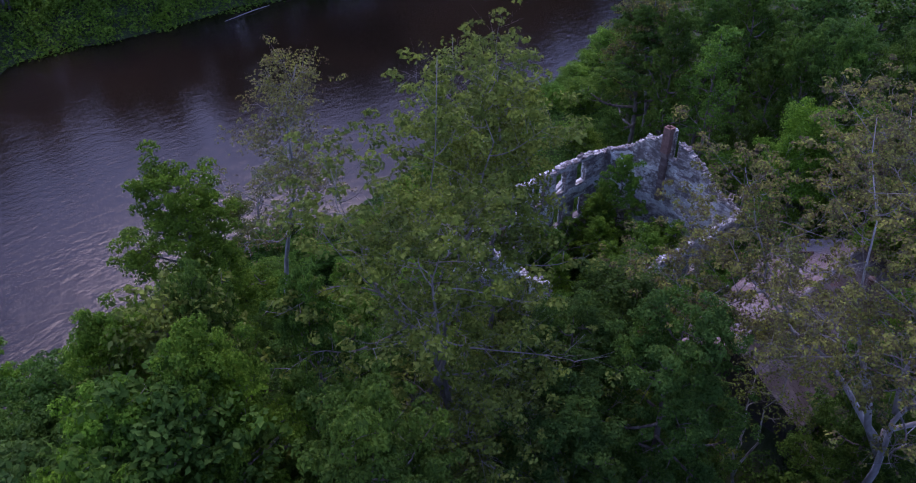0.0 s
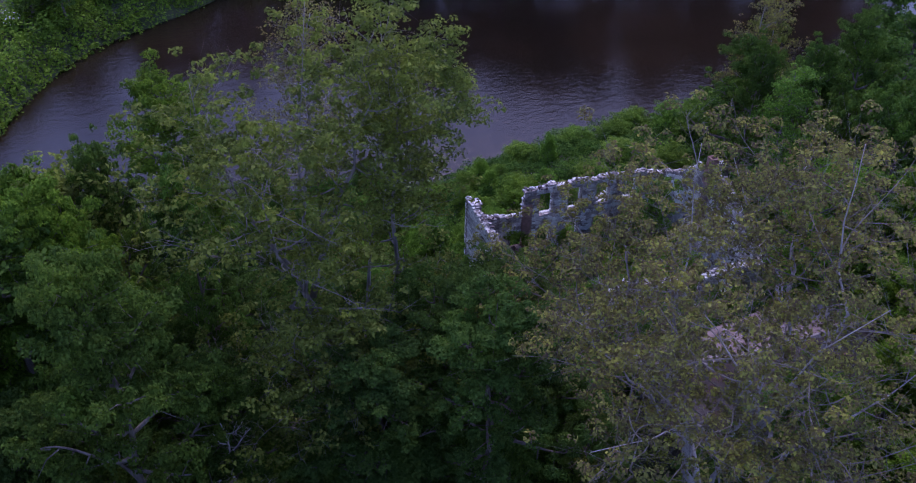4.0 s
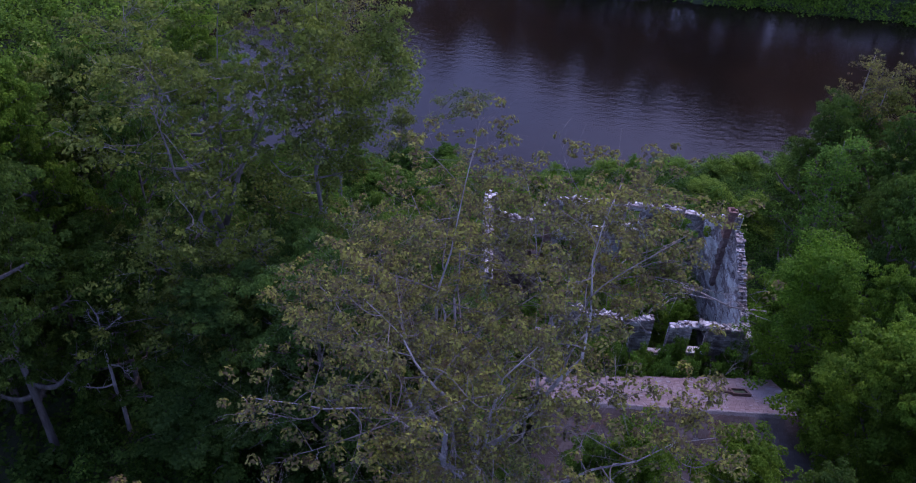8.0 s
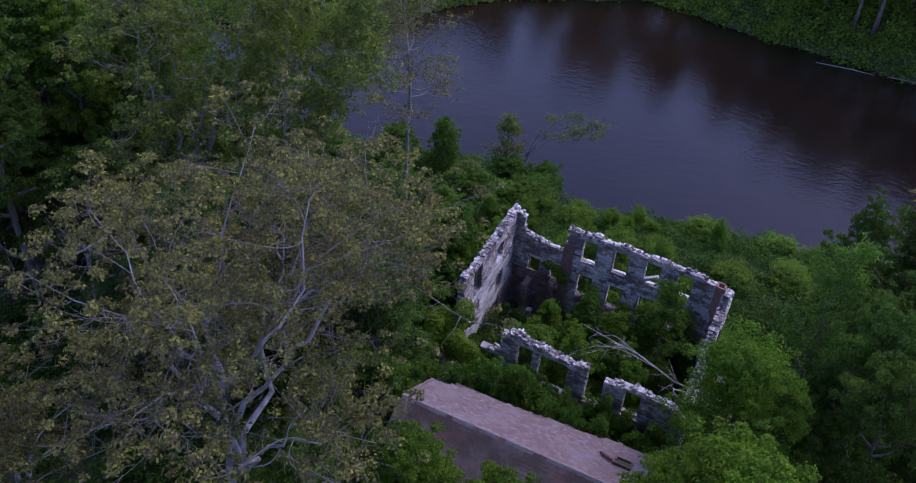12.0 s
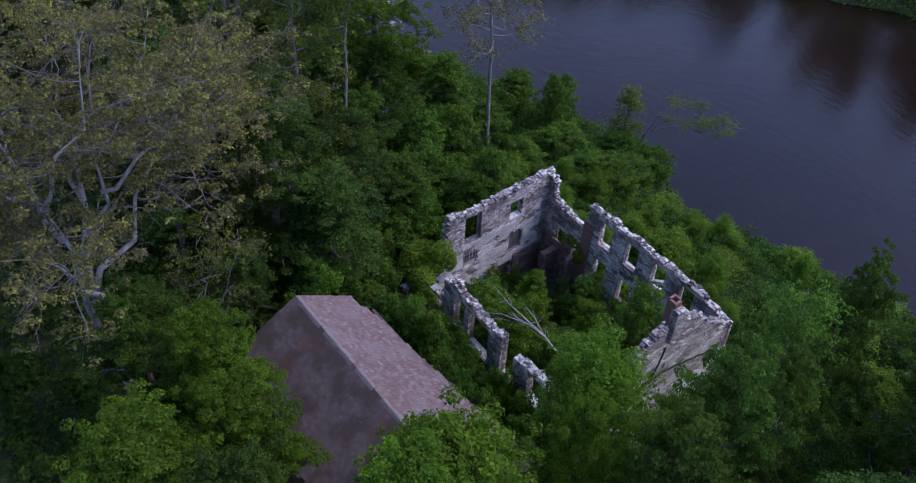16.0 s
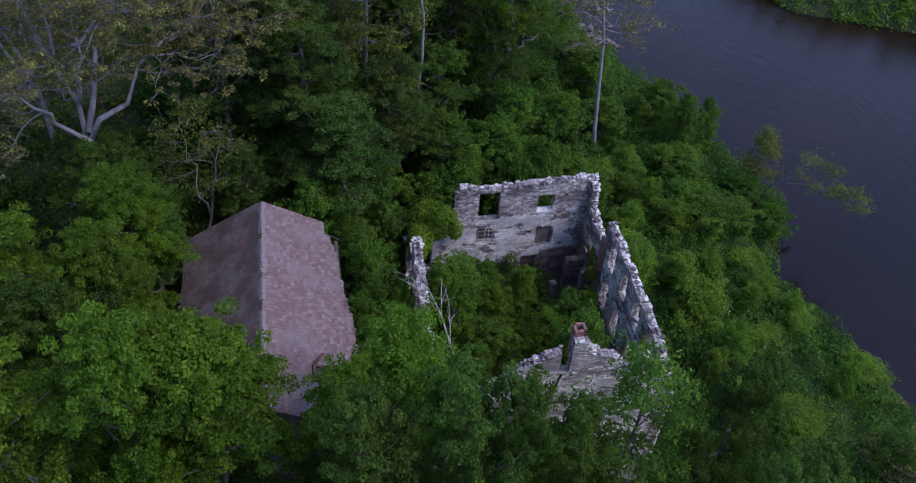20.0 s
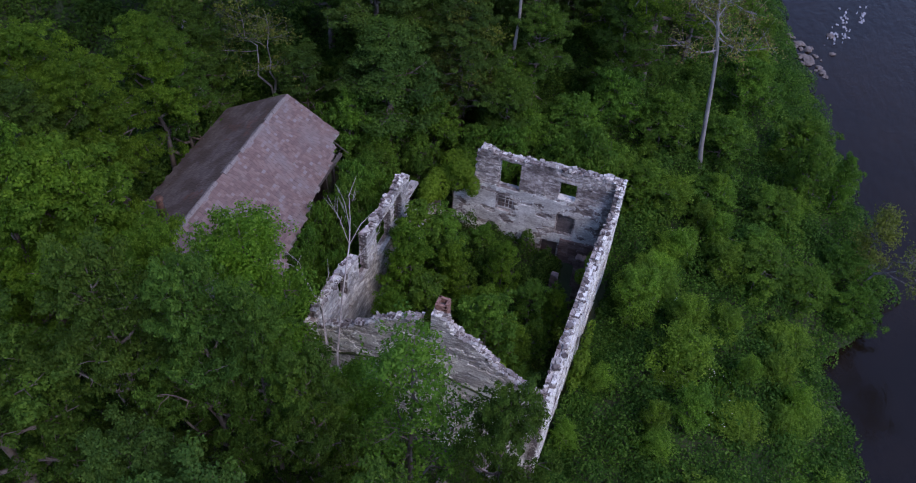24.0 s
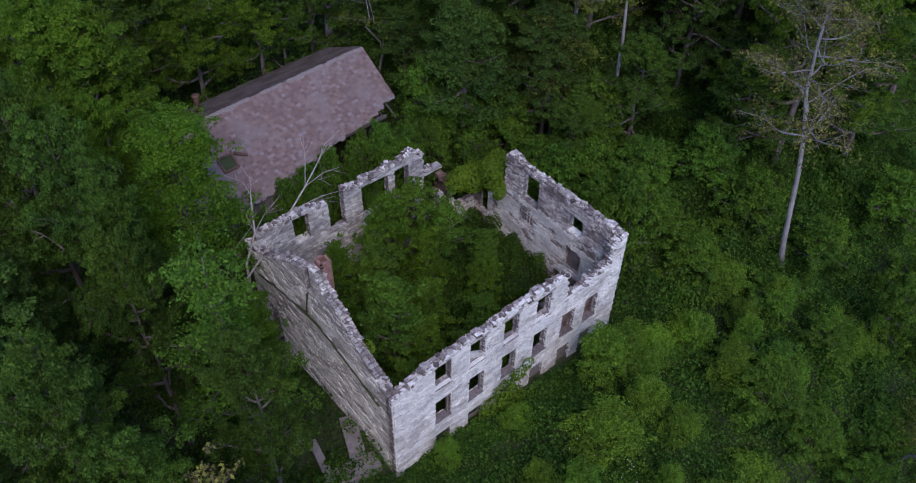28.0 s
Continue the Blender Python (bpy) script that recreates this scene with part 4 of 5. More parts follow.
# ---- plants ----
def grow_tree(name, label, height, spread, base_h, leaf, bark, leaves, size, seed, limbs=14, trunk_r=0.22, tuft=0.42, airy=False, forks=1, category="tree", lean=(0.0, 0.0), tufts=3, cone=0.45, leafy=1.0, twig_bark=None, stems_at=None):
    """A tree at the origin: tapered trunk, limbs and twigs; the leaves stand in domed tufts at the twigs' ends.
    stems_at: its main stems as (points, radius at the foot, share of the length that stays bare), in place of the forks."""
    rng = np.random.default_rng(seed)
    root = empty(name, (0, 0, 0), label, category)
    wood, tips, stems = Pile(), [], []
    boughs = Pile() if twig_bark else wood
    ts = np.linspace(0, 1, 9)
    bare = []
    for points, r_foot, free in stems_at or ():
        pts = np.array(points, float)
        run = np.concatenate([[0], np.cumsum(np.linalg.norm(np.diff(pts, axis=0), axis=1))])
        path = np.array([np.interp(ts * run[-1], run, pts[:, c]) for c in range(3)]).T
        path[1:-1] = path[1:-1] * 0.6 + 0.2 * (path[:-2] + path[2:]) + rng.normal(0, 0.17, (7, 3))
        rad = r_foot * (1 - ts) ** 1.7 + 0.009
        wood.tube(path, rad, 8)
        stems.append((path, rad))
        bare.append(free)
        tips.append(path[-1])
    for k in range(0 if stems_at else forks):
        a = rng.uniform(0, 6.28) + k * 6.28 / forks
        off = 0.0 if forks == 1 else spread * 0.42
        split = 0.0 if forks == 1 else 0.62 * base_h / height
        top = np.array((lean[0] + off * math.cos(a), lean[1] + off * math.sin(a), height * (1.0 if k == 0 else rng.uniform(0.82, 0.97))))
        go = np.clip((ts - split) / (1 - split), 0, 1) ** 0.85
        path = np.stack([top[0] * go, top[1] * go, top[2] * ts], 1) + rng.normal(0, 0.014 * height, (9, 3)) * np.minimum(ts, 0.7)[:, None] * (1, 1, 0)
        rad = trunk_r / forks**0.35 * (1 - ts) ** 0.8 + 0.012
        path[0, 2] = -0.8
        rad[0] *= 1.35
        wood.tube(path, rad, 8)
        stems.append((path, rad))
        tips.append(path[-1])
    for i in range(limbs):
        path, rad = stems[i % len(stems)]
        u = ((i + rng.uniform(0, 0.9)) / limbs) ** 0.9
        low = bare[i % len(stems)] if stems_at else base_h / height
        t = low + (0.97 - low) * u
        p = np.array([np.interp(t, ts, path[:, c]) for c in range(3)])
        r0 = float(np.interp(t, ts, rad)) * (0.36 if airy else 0.6) + 0.012
        reach_ = spread * (0.35 + 0.65 * math.sin(math.pi * min(0.32 + 0.68 * u, 1.0))) * rng.uniform(0.35 if stems_at else 0.75, 1.15) * (1.0 - cone * u * u)
        az = i * 2.4 + rng.uniform(-0.5, 0.5)
        rise = (0.15 + 0.6 * u) * reach_ * rng.uniform(0.5, 1.3)
        end = p + (reach_ * math.cos(az), reach_ * math.sin(az), rise)
        mid = (p + end) / 2 + rng.normal(0, 0.08 * reach_, 3) - (0, 0, 0.06 * reach_)
        limb = np.array([p, (p + mid) / 2 + rng.normal(0, 0.04 * reach_, 3), mid, p * 0.25 + end * 0.75 + rng.normal(0, 0.06 * reach_, 3), end])
        fine = np.linspace(0, 4, 13)
        bend = np.array([np.polyval(np.polyfit(np.arange(5), limb[:, c], 3), fine) for c in range(3)]).T
        boughs.tube(bend, r0 * np.interp(fine, range(5), [1, 0.8, 0.6, 0.4, 0.15]), 6)
        limb = bend[::3]
        tips.append(end)
        for j in range(9 if airy else 8):
            s = 0.22 + 0.76 * (j + rng.random()) / 9
            q = np.array([np.interp(s, np.linspace(0, 1, 5), limb[:, c]) for c in range(3)])
            d = rng.normal(size=3) * (1, 1, 0.55) + (math.cos(az) * 0.6, math.sin(az) * 0.6, 0.35)
            d /= np.linalg.norm(d)
            ln = rng.uniform(0.2, 0.42) * spread * (1.15 - 0.55 * s)
            e = q + d * ln
            boughs.tube([q, (q + e) / 2 + rng.normal(0, 0.06 * ln, 3), e], r0 * np.array([0.38, 0.24, 0.08]), 4)
            tips += [e, q * 0.35 + e * 0.65, q * 0.7 + e * 0.3] if airy else [e, q * 0.4 + e * 0.6]
            if airy:
                for _ in range(2):
                    e2 = e + rng.normal(0, 0.10 * spread, 3)
                    f2 = q * 0.5 + e * 0.5
                    boughs.tube([f2, e2], r0 * np.array([0.16, 0.04]), 3)
                    tips += [e2, e2 * 0.6 + f2 * 0.4, e2 * 0.25 + f2 * 0.75]
    wood.mesh("trunk", bark, root, smooth=True)
    if twig_bark:
        boughs.mesh("branchwork", twig_bark, root, "thin pale grey-brown branches", smooth=True)
    if leaves:
        pts = np.array(tips)
        pts = pts[rng.random(len(pts)) < leafy]
        tp = np.repeat(pts, tufts, 0) + rng.normal(0, 1, (len(pts) * tufts, 3)) * tuft * np.array((1.0, 1.0, 0.45))
        rad = tuft * rng.uniform(0.55, 1.25, len(tp))
        w = rad**1.6
        pick = rng.choice(len(tp), leaves, p=w / w.sum())
        d = rng.normal(size=(leaves, 3))
        d /= np.linalg.norm(d, axis=1, keepdims=True)
        d[:, 2] = np.where(d[:, 2] < -0.25, -d[:, 2], d[:, 2])
        c = tp[pick] + d * (rad[pick] * rng.uniform(0.3, 1.0, leaves) ** 0.6)[:, None] * np.array((1, 1, 0.6))
        nrm = d + (0, 0, 0.55) + rng.normal(0, 0.62, (leaves, 3))
        crown = new("crown", leaf_mesh("crown", c, nrm, size * rng.uniform(0.65, 1.35, leaves), rng, leaf))
        crown.parent = root
    return root


def plant(proto, x, y, turn=0.0, scale=1.0, tall=None, sink=0.15):
    z = float(ground_z(x, y)) - sink
    return copy_thing(proto, pose(x, y, z, 0, 0, turn) @ Matrix.Diagonal((scale, scale, (tall or scale) / proto.scale[2], 1)))


def put(tree, x, y, top=None, turn=0.0):
    """Stands a tree at a place; top: the height in the world that its tip reaches."""
    z = float(ground_z(x, y)) - 0.15
    h = max(v.co[2] for v in tree.children[0].data.vertices)
    s = 1.0 if top is None else (top - z) / h
    tree.matrix_basis = pose(x, y, z, 0, 0, turn) @ Matrix.Diagonal((1, 1, s, 1))
    return tree


DENSE = dict(limbs=20, tufts=2, tuft=0.36)
# sycamore behind the shed: low crotch, spreading pale limbs, thin buff-green leaves


def from_foot(foot, stems):
    """Stems given by their places in the world, as offsets from the tree's foot."""
    x, y = foot
    z = float(ground_z(x, y)) - 0.15
    return [([(a - x, b_ - y, c - z) for a, b_, c in pts], r, free) for pts, r, free in stems]


SYC = (11.9, 24.3)
SYC_STEMS = from_foot(SYC, [
    ([(11.8, 24.2, -4.1), (11.9, 24.3, 0.0), (12.0, 24.3, 4.6), (12.1, 24.5, 6.8), (12.0, 25.1, 9.2), (11.9, 25.5, 11.8), (11.2, 26.2, 13.6), (10.7, 26.7, 15.0)], 0.28, 0.52),
    ([(12.0, 24.2, 4.4), (12.8, 23.9, 5.4), (13.2, 23.3, 7.5), (13.9, 22.6, 9.8), (13.3, 22.2, 12.5), (12.8, 21.2, 14.6), (12.7, 20.6, 16.4)], 0.15, 0.3),
    ([(11.9, 24.2, 3.9), (11.8, 23.4, 5.2), (12.4, 22.2, 6.4), (12.9, 20.8, 7.7), (13.5, 19.3, 9.2), (14.2, 17.8, 10.2), (14.9, 17.0, 12.0)], 0.15, 0.35),
    ([(12.0, 24.9, 8.4), (10.9, 24.85, 9.6), (9.5, 24.3, 12.0), (9.0, 23.6, 13.8), (9.3, 22.9, 15.4), (8.8, 22.4, 16.8)], 0.12, 0.2),
    ([(11.9, 24.3, 3.6), (10.6, 24.8, 6.0), (8.8, 25.4, 8.6), (7.2, 25.5, 9.6), (5.4, 25.2, 10.6)], 0.13, 0.4),
    ([(12.1, 24.6, 6.8), (13.7, 25.4, 9.8), (15.7, 25.8, 11.2), (18.0, 26.2, 11.6)], 0.11, 0.25),
    ([(12.0, 25.1, 8.8), (11.9, 27.0, 10.2), (11.9, 29.0, 10.9)], 0.09, 0.25),
    ([(11.9, 24.2, 6.0), (10.9, 23.6, 8.4), (10.0, 23.2, 10.2), (10.3, 22.2, 12.2), (10.9, 21.2, 13.6), (11.2, 20.2, 15.4)], 0.11, 0.3),
    ([(10.0, 23.2, 10.0), (9.2, 21.6, 11.4), (8.6, 20.4, 13.4), (7.8, 19.6, 14.4)], 0.08, 0.25),
    ([(12.0, 25.1, 9.0), (13.4, 25.5, 12.0), (15.0, 25.4, 14.8)], 0.08, 0.25),
    ([(13.2, 23.4, 7.4), (15.3, 22.9, 10.4), (17.2, 22.5, 12.8)], 0.09, 0.25),
    ([(10.1, 22.6, 11.4), (9.0, 21.3, 12.2), (7.8, 20.4, 12.8)], 0.06, 0.2),
    ([(13.1, 20.2, 8.3), (13.2, 18.8, 9.8), (12.8, 17.6, 11.2), (12.6, 16.8, 12.6)], 0.05, 0.15),
    ([(13.5, 19.3, 9.2), (14.4, 18.6, 8.8), (15.4, 17.9, 9.0), (16.2, 17.4, 9.4)], 0.045, 0.1),
    ([(12.9, 20.8, 7.7), (13.4, 19.6, 7.6), (13.8, 18.6, 7.0), (14.4, 17.8, 6.8)], 0.04, 0.2),
])
put(grow_tree("sycamore_tree", "large sycamore with spreading pale limbs and sparse yellowish young leaves", 21.0, 4.3, 8.0, LEAF_SYC, BARK_SYC, 66000, 0.122, 101, leafy=0.18, twig_bark=BARK_TWIG, limbs=162, tuft=0.26, airy=True, tufts=1, cone=0.2, stems_at=SYC_STEMS), *SYC)
put(grow_tree("sycamore_tree", "sycamore with low spreading pale limbs and sparse buff leaves", 15.0, 4.4, 5.0, LEAF_SYC, BARK_SYC, 34000, 0.118, 111, leafy=0.32, twig_bark=BARK_TWIG, limbs=22, trunk_r=0.22, tuft=0.24, airy=True, forks=3, tufts=1, cone=0.3), 19.0, 28.4, 10.0)
put(grow_tree("sycamore_tree", "thin grey sycamore with sparse buff leaves among the bank trees", 13.0, 2.6, 5.0, LEAF_SYC, BARK_SYC, 10000, 0.13, 118, leafy=0.5, twig_bark=BARK_TWIG, limbs=18, trunk_r=0.12, tuft=0.24, airy=True, forks=2, tufts=1, cone=0.3), -9.0, -4.4, 8.3)
THIN = (12.8, 19.9)
put(grow_tree("sycamore_tree", "thin two-stemmed sycamore with sparse buff leaves behind the shed", 9.0, 2.6, 4.0, LEAF_AIRY, BARK_SYC, 2600, 0.12, 119, leafy=0.3, twig_bark=BARK_TWIG, limbs=16, tuft=0.24, airy=True, tufts=1, cone=0.2, stems_at=from_foot(THIN, [
    ([(12.9, 20.0, -4.0), (12.8, 19.7, -1.0), (12.3, 19.3, 1.2), (11.7, 18.9, 3.0), (11.1, 18.5, 5.4)], 0.10, 0.45),
    ([(12.8, 19.8, -1.6), (12.2, 20.0, 1.2), (11.6, 20.2, 3.6), (11.0, 20.0, 5.8)], 0.06, 0.4),
])), *THIN)
# tall airy poplars between the ruin and the wood
POP = (23.0, 13.5)
POP_STEMS = from_foot(POP, [
    ([(23.0, 13.5, -3.9), (23.0, 13.6, 3.0), (23.05, 13.5, 7.5), (23.2, 12.6, 10.0), (22.6, 12.2, 14.0), (22.2, 12.0, 18.0)], 0.22, 0.14),
    ([(23.0, 13.5, 4.6), (24.0, 14.1, 9.0), (24.5, 14.6, 12.5), (24.6, 14.8, 15.2)], 0.14, 0.3),
    ([(23.1, 13.4, 6.2), (24.8, 12.8, 10.0), (25.9, 12.3, 13.0), (26.1, 12.1, 15.8)], 0.13, 0.25),
    ([(23.1, 13.2, 6.8), (21.8, 12.8, 10.5), (20.6, 12.4, 14.0), (20.0, 12.0, 16.8)], 0.13, 0.25),
    ([(23.0, 13.5, 1.6), (23.9, 14.9, 4.2), (24.3, 16.0, 6.4), (24.4, 16.4, 8.6)], 0.09, 0.2),
    ([(23.0, 13.5, 0.8), (22.4, 15.0, 3.0), (22.2, 16.3, 5.4), (22.0, 16.8, 7.0)], 0.08, 0.2),
])
put(grow_tree("poplar_tree", "tall poplar with several grey stems and airy light green leaves", 21.0, 4.4, 6.5, LEAF_AIRY, BARK_POPLAR, 30000, 0.17, 102, leafy=0.22, limbs=84, tuft=0.30, airy=True, tufts=1, cone=0.15, stems_at=POP_STEMS), *POP)
put(grow_tree("poplar_tree", "slim poplar with a grey trunk and airy leaves", 18.0, 2.6, 6.0, LEAF_AIRY, BARK_POPLAR, 11000, 0.15, 116, leafy=0.5, limbs=24, trunk_r=0.14, tuft=0.32, airy=True, tufts=1, lean=(-0.7, -0.6)), 19.9, 12.0, 16.8)
POP_B = (20.8, 8.7)
put(grow_tree("poplar_tree", "slender poplar with a pale trunk and airy leaves", 18.0, 2.6, 8.5, LEAF_AIRY, BARK_BIRCH, 14000, 0.15, 103, leafy=0.5, limbs=26, tuft=0.32, airy=True, tufts=1, stems_at=from_foot(POP_B, [
    ([(20.9, 8.7, -5.2), (20.7, 8.7, 0.5), (20.3, 8.7, 2.8), (19.6, 9.0, 6.0), (18.9, 8.9, 11.0), (19.1, 8.8, 16.4)], 0.17, 0.48),
    ([(19.5, 9.0, 6.6), (18.0, 9.2, 10.5), (17.2, 8.8, 15.0)], 0.09, 0.3),
    ([(19.3, 9.0, 7.6), (17.4, 9.5, 11.0), (16.4, 9.7, 13.7)], 0.07, 0.3),
])), *POP_B)
put(grow_tree("birch_tree", "leaning birch with a pale grey trunk and few thin leaves", 17.0, 3.2, 8.0, LEAF_SYC, BARK_BIRCH, 10000, 0.12, 112, leafy=0.6, limbs=24, trunk_r=0.14, tuft=0.28, airy=True, tufts=1, lean=(-1.6, 2.4)), 22.1, -2.9, 13.3)
put(grow_tree("poplar_tree", "thin young poplar with airy leaves beside the gable", 11.0, 2.4, 2.5, LEAF_AIRY, BARK, 13000, 0.13, 117, limbs=18, trunk_r=0.09, tuft=0.28, airy=True, tufts=1), 17.6, 10.6, 4.6)
# maples and ashes near the ruin
put(grow_tree("maple_tree", "bright green leafy maple near the river bank", 16.5, 4.2, 3.5, LEAF_BRIGHT, BARK, 46000, 0.13, 104, cone=0.75, **DENSE), 27.4, 2.4, 11.9)
put(grow_tree("maple_tree", "dense dark green maple before the ruin", 13.0, 3.0, 2.0, LEAF_DARK, BARK, 46000, 0.13, 105, **DENSE), 15.7, 15.0, 9.0)
put(grow_tree("maple_tree", "lower dark green maple before the ruin", 9.0, 2.4, 2.0, LEAF_DARK, BARK, 28000, 0.13, 115, **DENSE), 13.6, 13.2, 5.2)
put(grow_tree("ash_tree", "leafy ash overhanging the ruined gable", 14.0, 2.5, 4.0, LEAF_YOUNG, BARK, 9500, 0.13, 106, limbs=18, trunk_r=0.13, tuft=0.26, airy=True, tufts=1, cone=0.6, leafy=0.6), -4.6, 3.6, 8.2)
put(grow_tree("ash_tree", "leafy ash between the shed and the ruin", 13.0, 2.7, 4.0, LEAF_BRIGHT, BARK, 32000, 0.125, 113, limbs=18, trunk_r=0.18, tufts=2, cone=0.5), -2.5, 11.2, 7.3)
MAPLE_A = put(grow_tree("maple_tree", "full bright green maple beside the shed", 13.0, 3.5, 3.0, LEAF_BRIGHT, BARK, 44000, 0.14, 107, **DENSE), -3.5, 17.8, 8.6)
MAPLE_B = put(grow_tree("maple_tree", "full green maple in the wood", 13.0, 4.0, 2.5, LEAF_MAPLE, BARK, 44000, 0.14, 108, **DENSE), 33.5, 5.0, 7.5)
MAPLE_C = put(grow_tree("maple_tree", "dark green maple in the wood", 15.0, 4.2, 3.5, LEAF_DARK, BARK, 44000, 0.15, 109, **DENSE), 22.0, 18.4, 4.0)
LIGHT_A = put(grow_tree("forest_tree", "green leafy forest tree", 14.0, 4.0, 4.0, LEAF_MAPLE, BARK, 13000, 0.24, 120, limbs=16, tufts=2), 33.0, 14.0)
LIGHT_B = put(grow_tree("forest_tree", "dark green leafy forest tree", 15.0, 4.0, 4.5, LEAF_DARK, BARK, 13000, 0.24, 121, limbs=16, tufts=2), 43.0, 24.0)
LIGHT_C = put(grow_tree("forest_tree", "light thinly leaved forest tree", 16.0, 3.4, 5.0, LEAF_AIRY, BARK, 8000, 0.22, 122, limbs=18, airy=True, tufts=1), 31.0, 9.5)
wood_rng = np.random.default_rng(9)
# x, y, kind, height of the tip, breadth (0: as the height gives it)
SPOTS = [
    (32.3, 8.6, 0, 11.5, 0.78), (33.9, 13.4, 0, 12.7, 0.8), (31.2, 13.2, 0, 13.4, 0.72), (29.8, 10.0, 1, 12.6, 0.5), (29.6, 19.3, 1, 14.7, 0.8), (26.9, 16.4, 1, 7.6, 0.62),
    (27.2, 11.8, 1, 12.2, 0.5), (17.9, 19.0, 2, 10.7, 0.78), (19.0, 15.3, 2, 8.5, 0.74), (-5.0, 0.2, 1, 7.4, 0.5), (-9.4, -0.2, 1, 6.6, 0.6), (-6.6, 10.0, 1, 9.6, 0.62),
    (-7.4, 12.8, 1, 9.8, 0.66), (-6.2, 8.2, 1, 8.5, 0.5), (-6.6, 6.2, 1, 7.4, 0.48), (-10.4, 1.7, 1, 9.3, 0.62), (-4.2, 13.5, 0, 7.6, 0.5),
    (-4.2, 20.0, 0, 9.9, 0.72), (-2.6, 19.0, 0, 8.3, 0.55), (2.8, 22.0, 0, 7.0, 0.66), (0.6, 23.4, 1, 6.6, 0.66), (6.3, 21.8, 0, 6.8, 0.64), (7.6, 21.5, 1, 5.3, 0.45),
    (-10.4, 10.2, 2, 6.0, 0.6), (-3.3, 6.7, 0, 1.6, 0), (-8.0, -4.5, 1, 5.2, 0), (-12.0, 7.0, 2, 7.0, 0), (2.6, 25.6, 0, 7.5, 0), (-4.5, 24.0, 0, 9.0, 0),
    (-10.0, 17.0, 1, 7.5, 0), (36.5, 1.5, 0, 6.5, 0), (12.9, 17.8, 2, 2.6, 0), (17.0, 10.6, 2, 4.6, 0), (16.4, 7.6, 1, 1.5, 0),
    (10.2, 23.2, 1, 5.0, 0), (20.8, 7.6, 1, 3.2, 0), (25.0, 3.6, 1, 3.0, 0), (26.6, 9.4, 2, 6.5, 0), (21.6, 17.8, 2, 8.2, 0.78), (20.2, 16.4, 1, 7.0, 0.6), (28.6, 14.0, 1, 7.0, 0.6), (31.6, 16.4, 1, 9.0, 0.62), (29.0, 6.0, 2, 5.0, 0),
    (31.5, 0.5, 1, 3.5, 0), (32.0, 17.5, 2, 9.0, 0), (36.5, 7.0, 1, 7.0, 0), (40.0, 4.0, 2, 6.0, 0), (41.0, 9.5, 2, 8.0, 0),
]
for x, y, kind_, top, broad in SPOTS:
    z = float(ground_z(x, y))
    s = (top - z) / (13.2, 13.2, 15.2)[kind_]
    plant((MAPLE_A, MAPLE_B, MAPLE_C)[kind_], x, y, float(wood_rng.uniform(0, 360)), broad or min(s * 1.08, 1.0) * float(wood_rng.uniform(0.95, 1.05)), s)
# the wood beyond
for gx_ in np.arange(21, 66, 4.8):
    for gy_ in np.arange(1, 60, 4.8):
        x, y = gx_ + wood_rng.uniform(-1.7, 1.7), gy_ + wood_rng.uniform(-1.7, 1.7)
        if x < 35.5 and y < 22 or x < 31 and y < 30 or y < 9 - 0.1 * (x - 30) and x < 39 or y < 6 and x < 60 or math.hypot(x - 36, y - 30.5) < 10 or math.hypot(x - 27, y - 37.5) < 9:
            continue
        plant((LIGHT_B if x < 31 and y < 30 else LIGHT_A, LIGHT_B, LIGHT_B, LIGHT_C if y < 12 else LIGHT_B)[int(wood_rng.integers(4))], x, y, float(wood_rng.uniform(0, 360)), float(wood_rng.uniform(0.75, 0.95)))
for x, y, k, s in [(-14, -1, 0, 0.85), (-15, 4, 1, 0.9), (-17, 10, 0, 0.9), (-20, -4, 1, 0.9), (-25, 3, 0, 0.9), (-22, -9, 0, 0.8), (-30, -6, 1, 0.9), (-36, -8, 0, 0.9), (-19, 19, 1, 0.85), (-12, 25, 0, 0.85)]:
    plant((LIGHT_A, LIGHT_B)[k], x, y, 40 * x, s)
plant(LIGHT_C, -10.5, -7.0, 30, 0.72)
for gx_ in np.arange(-52, 24, 6.0):
    for gy_ in np.arange(27, 70, 6.0):
        x, y = gx_ + wood_rng.uniform(-2, 2), gy_ + wood_rng.uniform(-2, 2)
        if x > -14 and y < 38:
            continue
        plant((LIGHT_A, LIGHT_B)[int(wood_rng.integers(2))], x, y, float(wood_rng.uniform(0, 360)), float(wood_rng.uniform(0.75, 0.95)))
# trees on the far bank
for gx_ in np.arange(-64, 44, 3.3):
    for row in range(3):
        x = gx_ + wood_rng.uniform(-2.2, 2.2)
        y = float(far_bank(x)) - 5 - row * 5 - wood_rng.uniform(0, 3)
        tip = float(np.interp(x, [-34, -20, -10, 0, 14, 26, 30, 36, 43], [15, 12.5, 11, 7.4, 6.0, 6.4, 4.6, 0.6, -4.5]))
        tall = (tip + 6.2) / 14.5 * float(wood_rng.uniform(0.72, 1.12)) * (0.95 + 0.1 * row)
        if tall > 0.2:
            plant((LIGHT_A, LIGHT_B, LIGHT_B)[int(wood_rng.integers(3))], x, y, float(wood_rng.uniform(0, 360)), max(0.62, min(tall, 0.95)), tall)


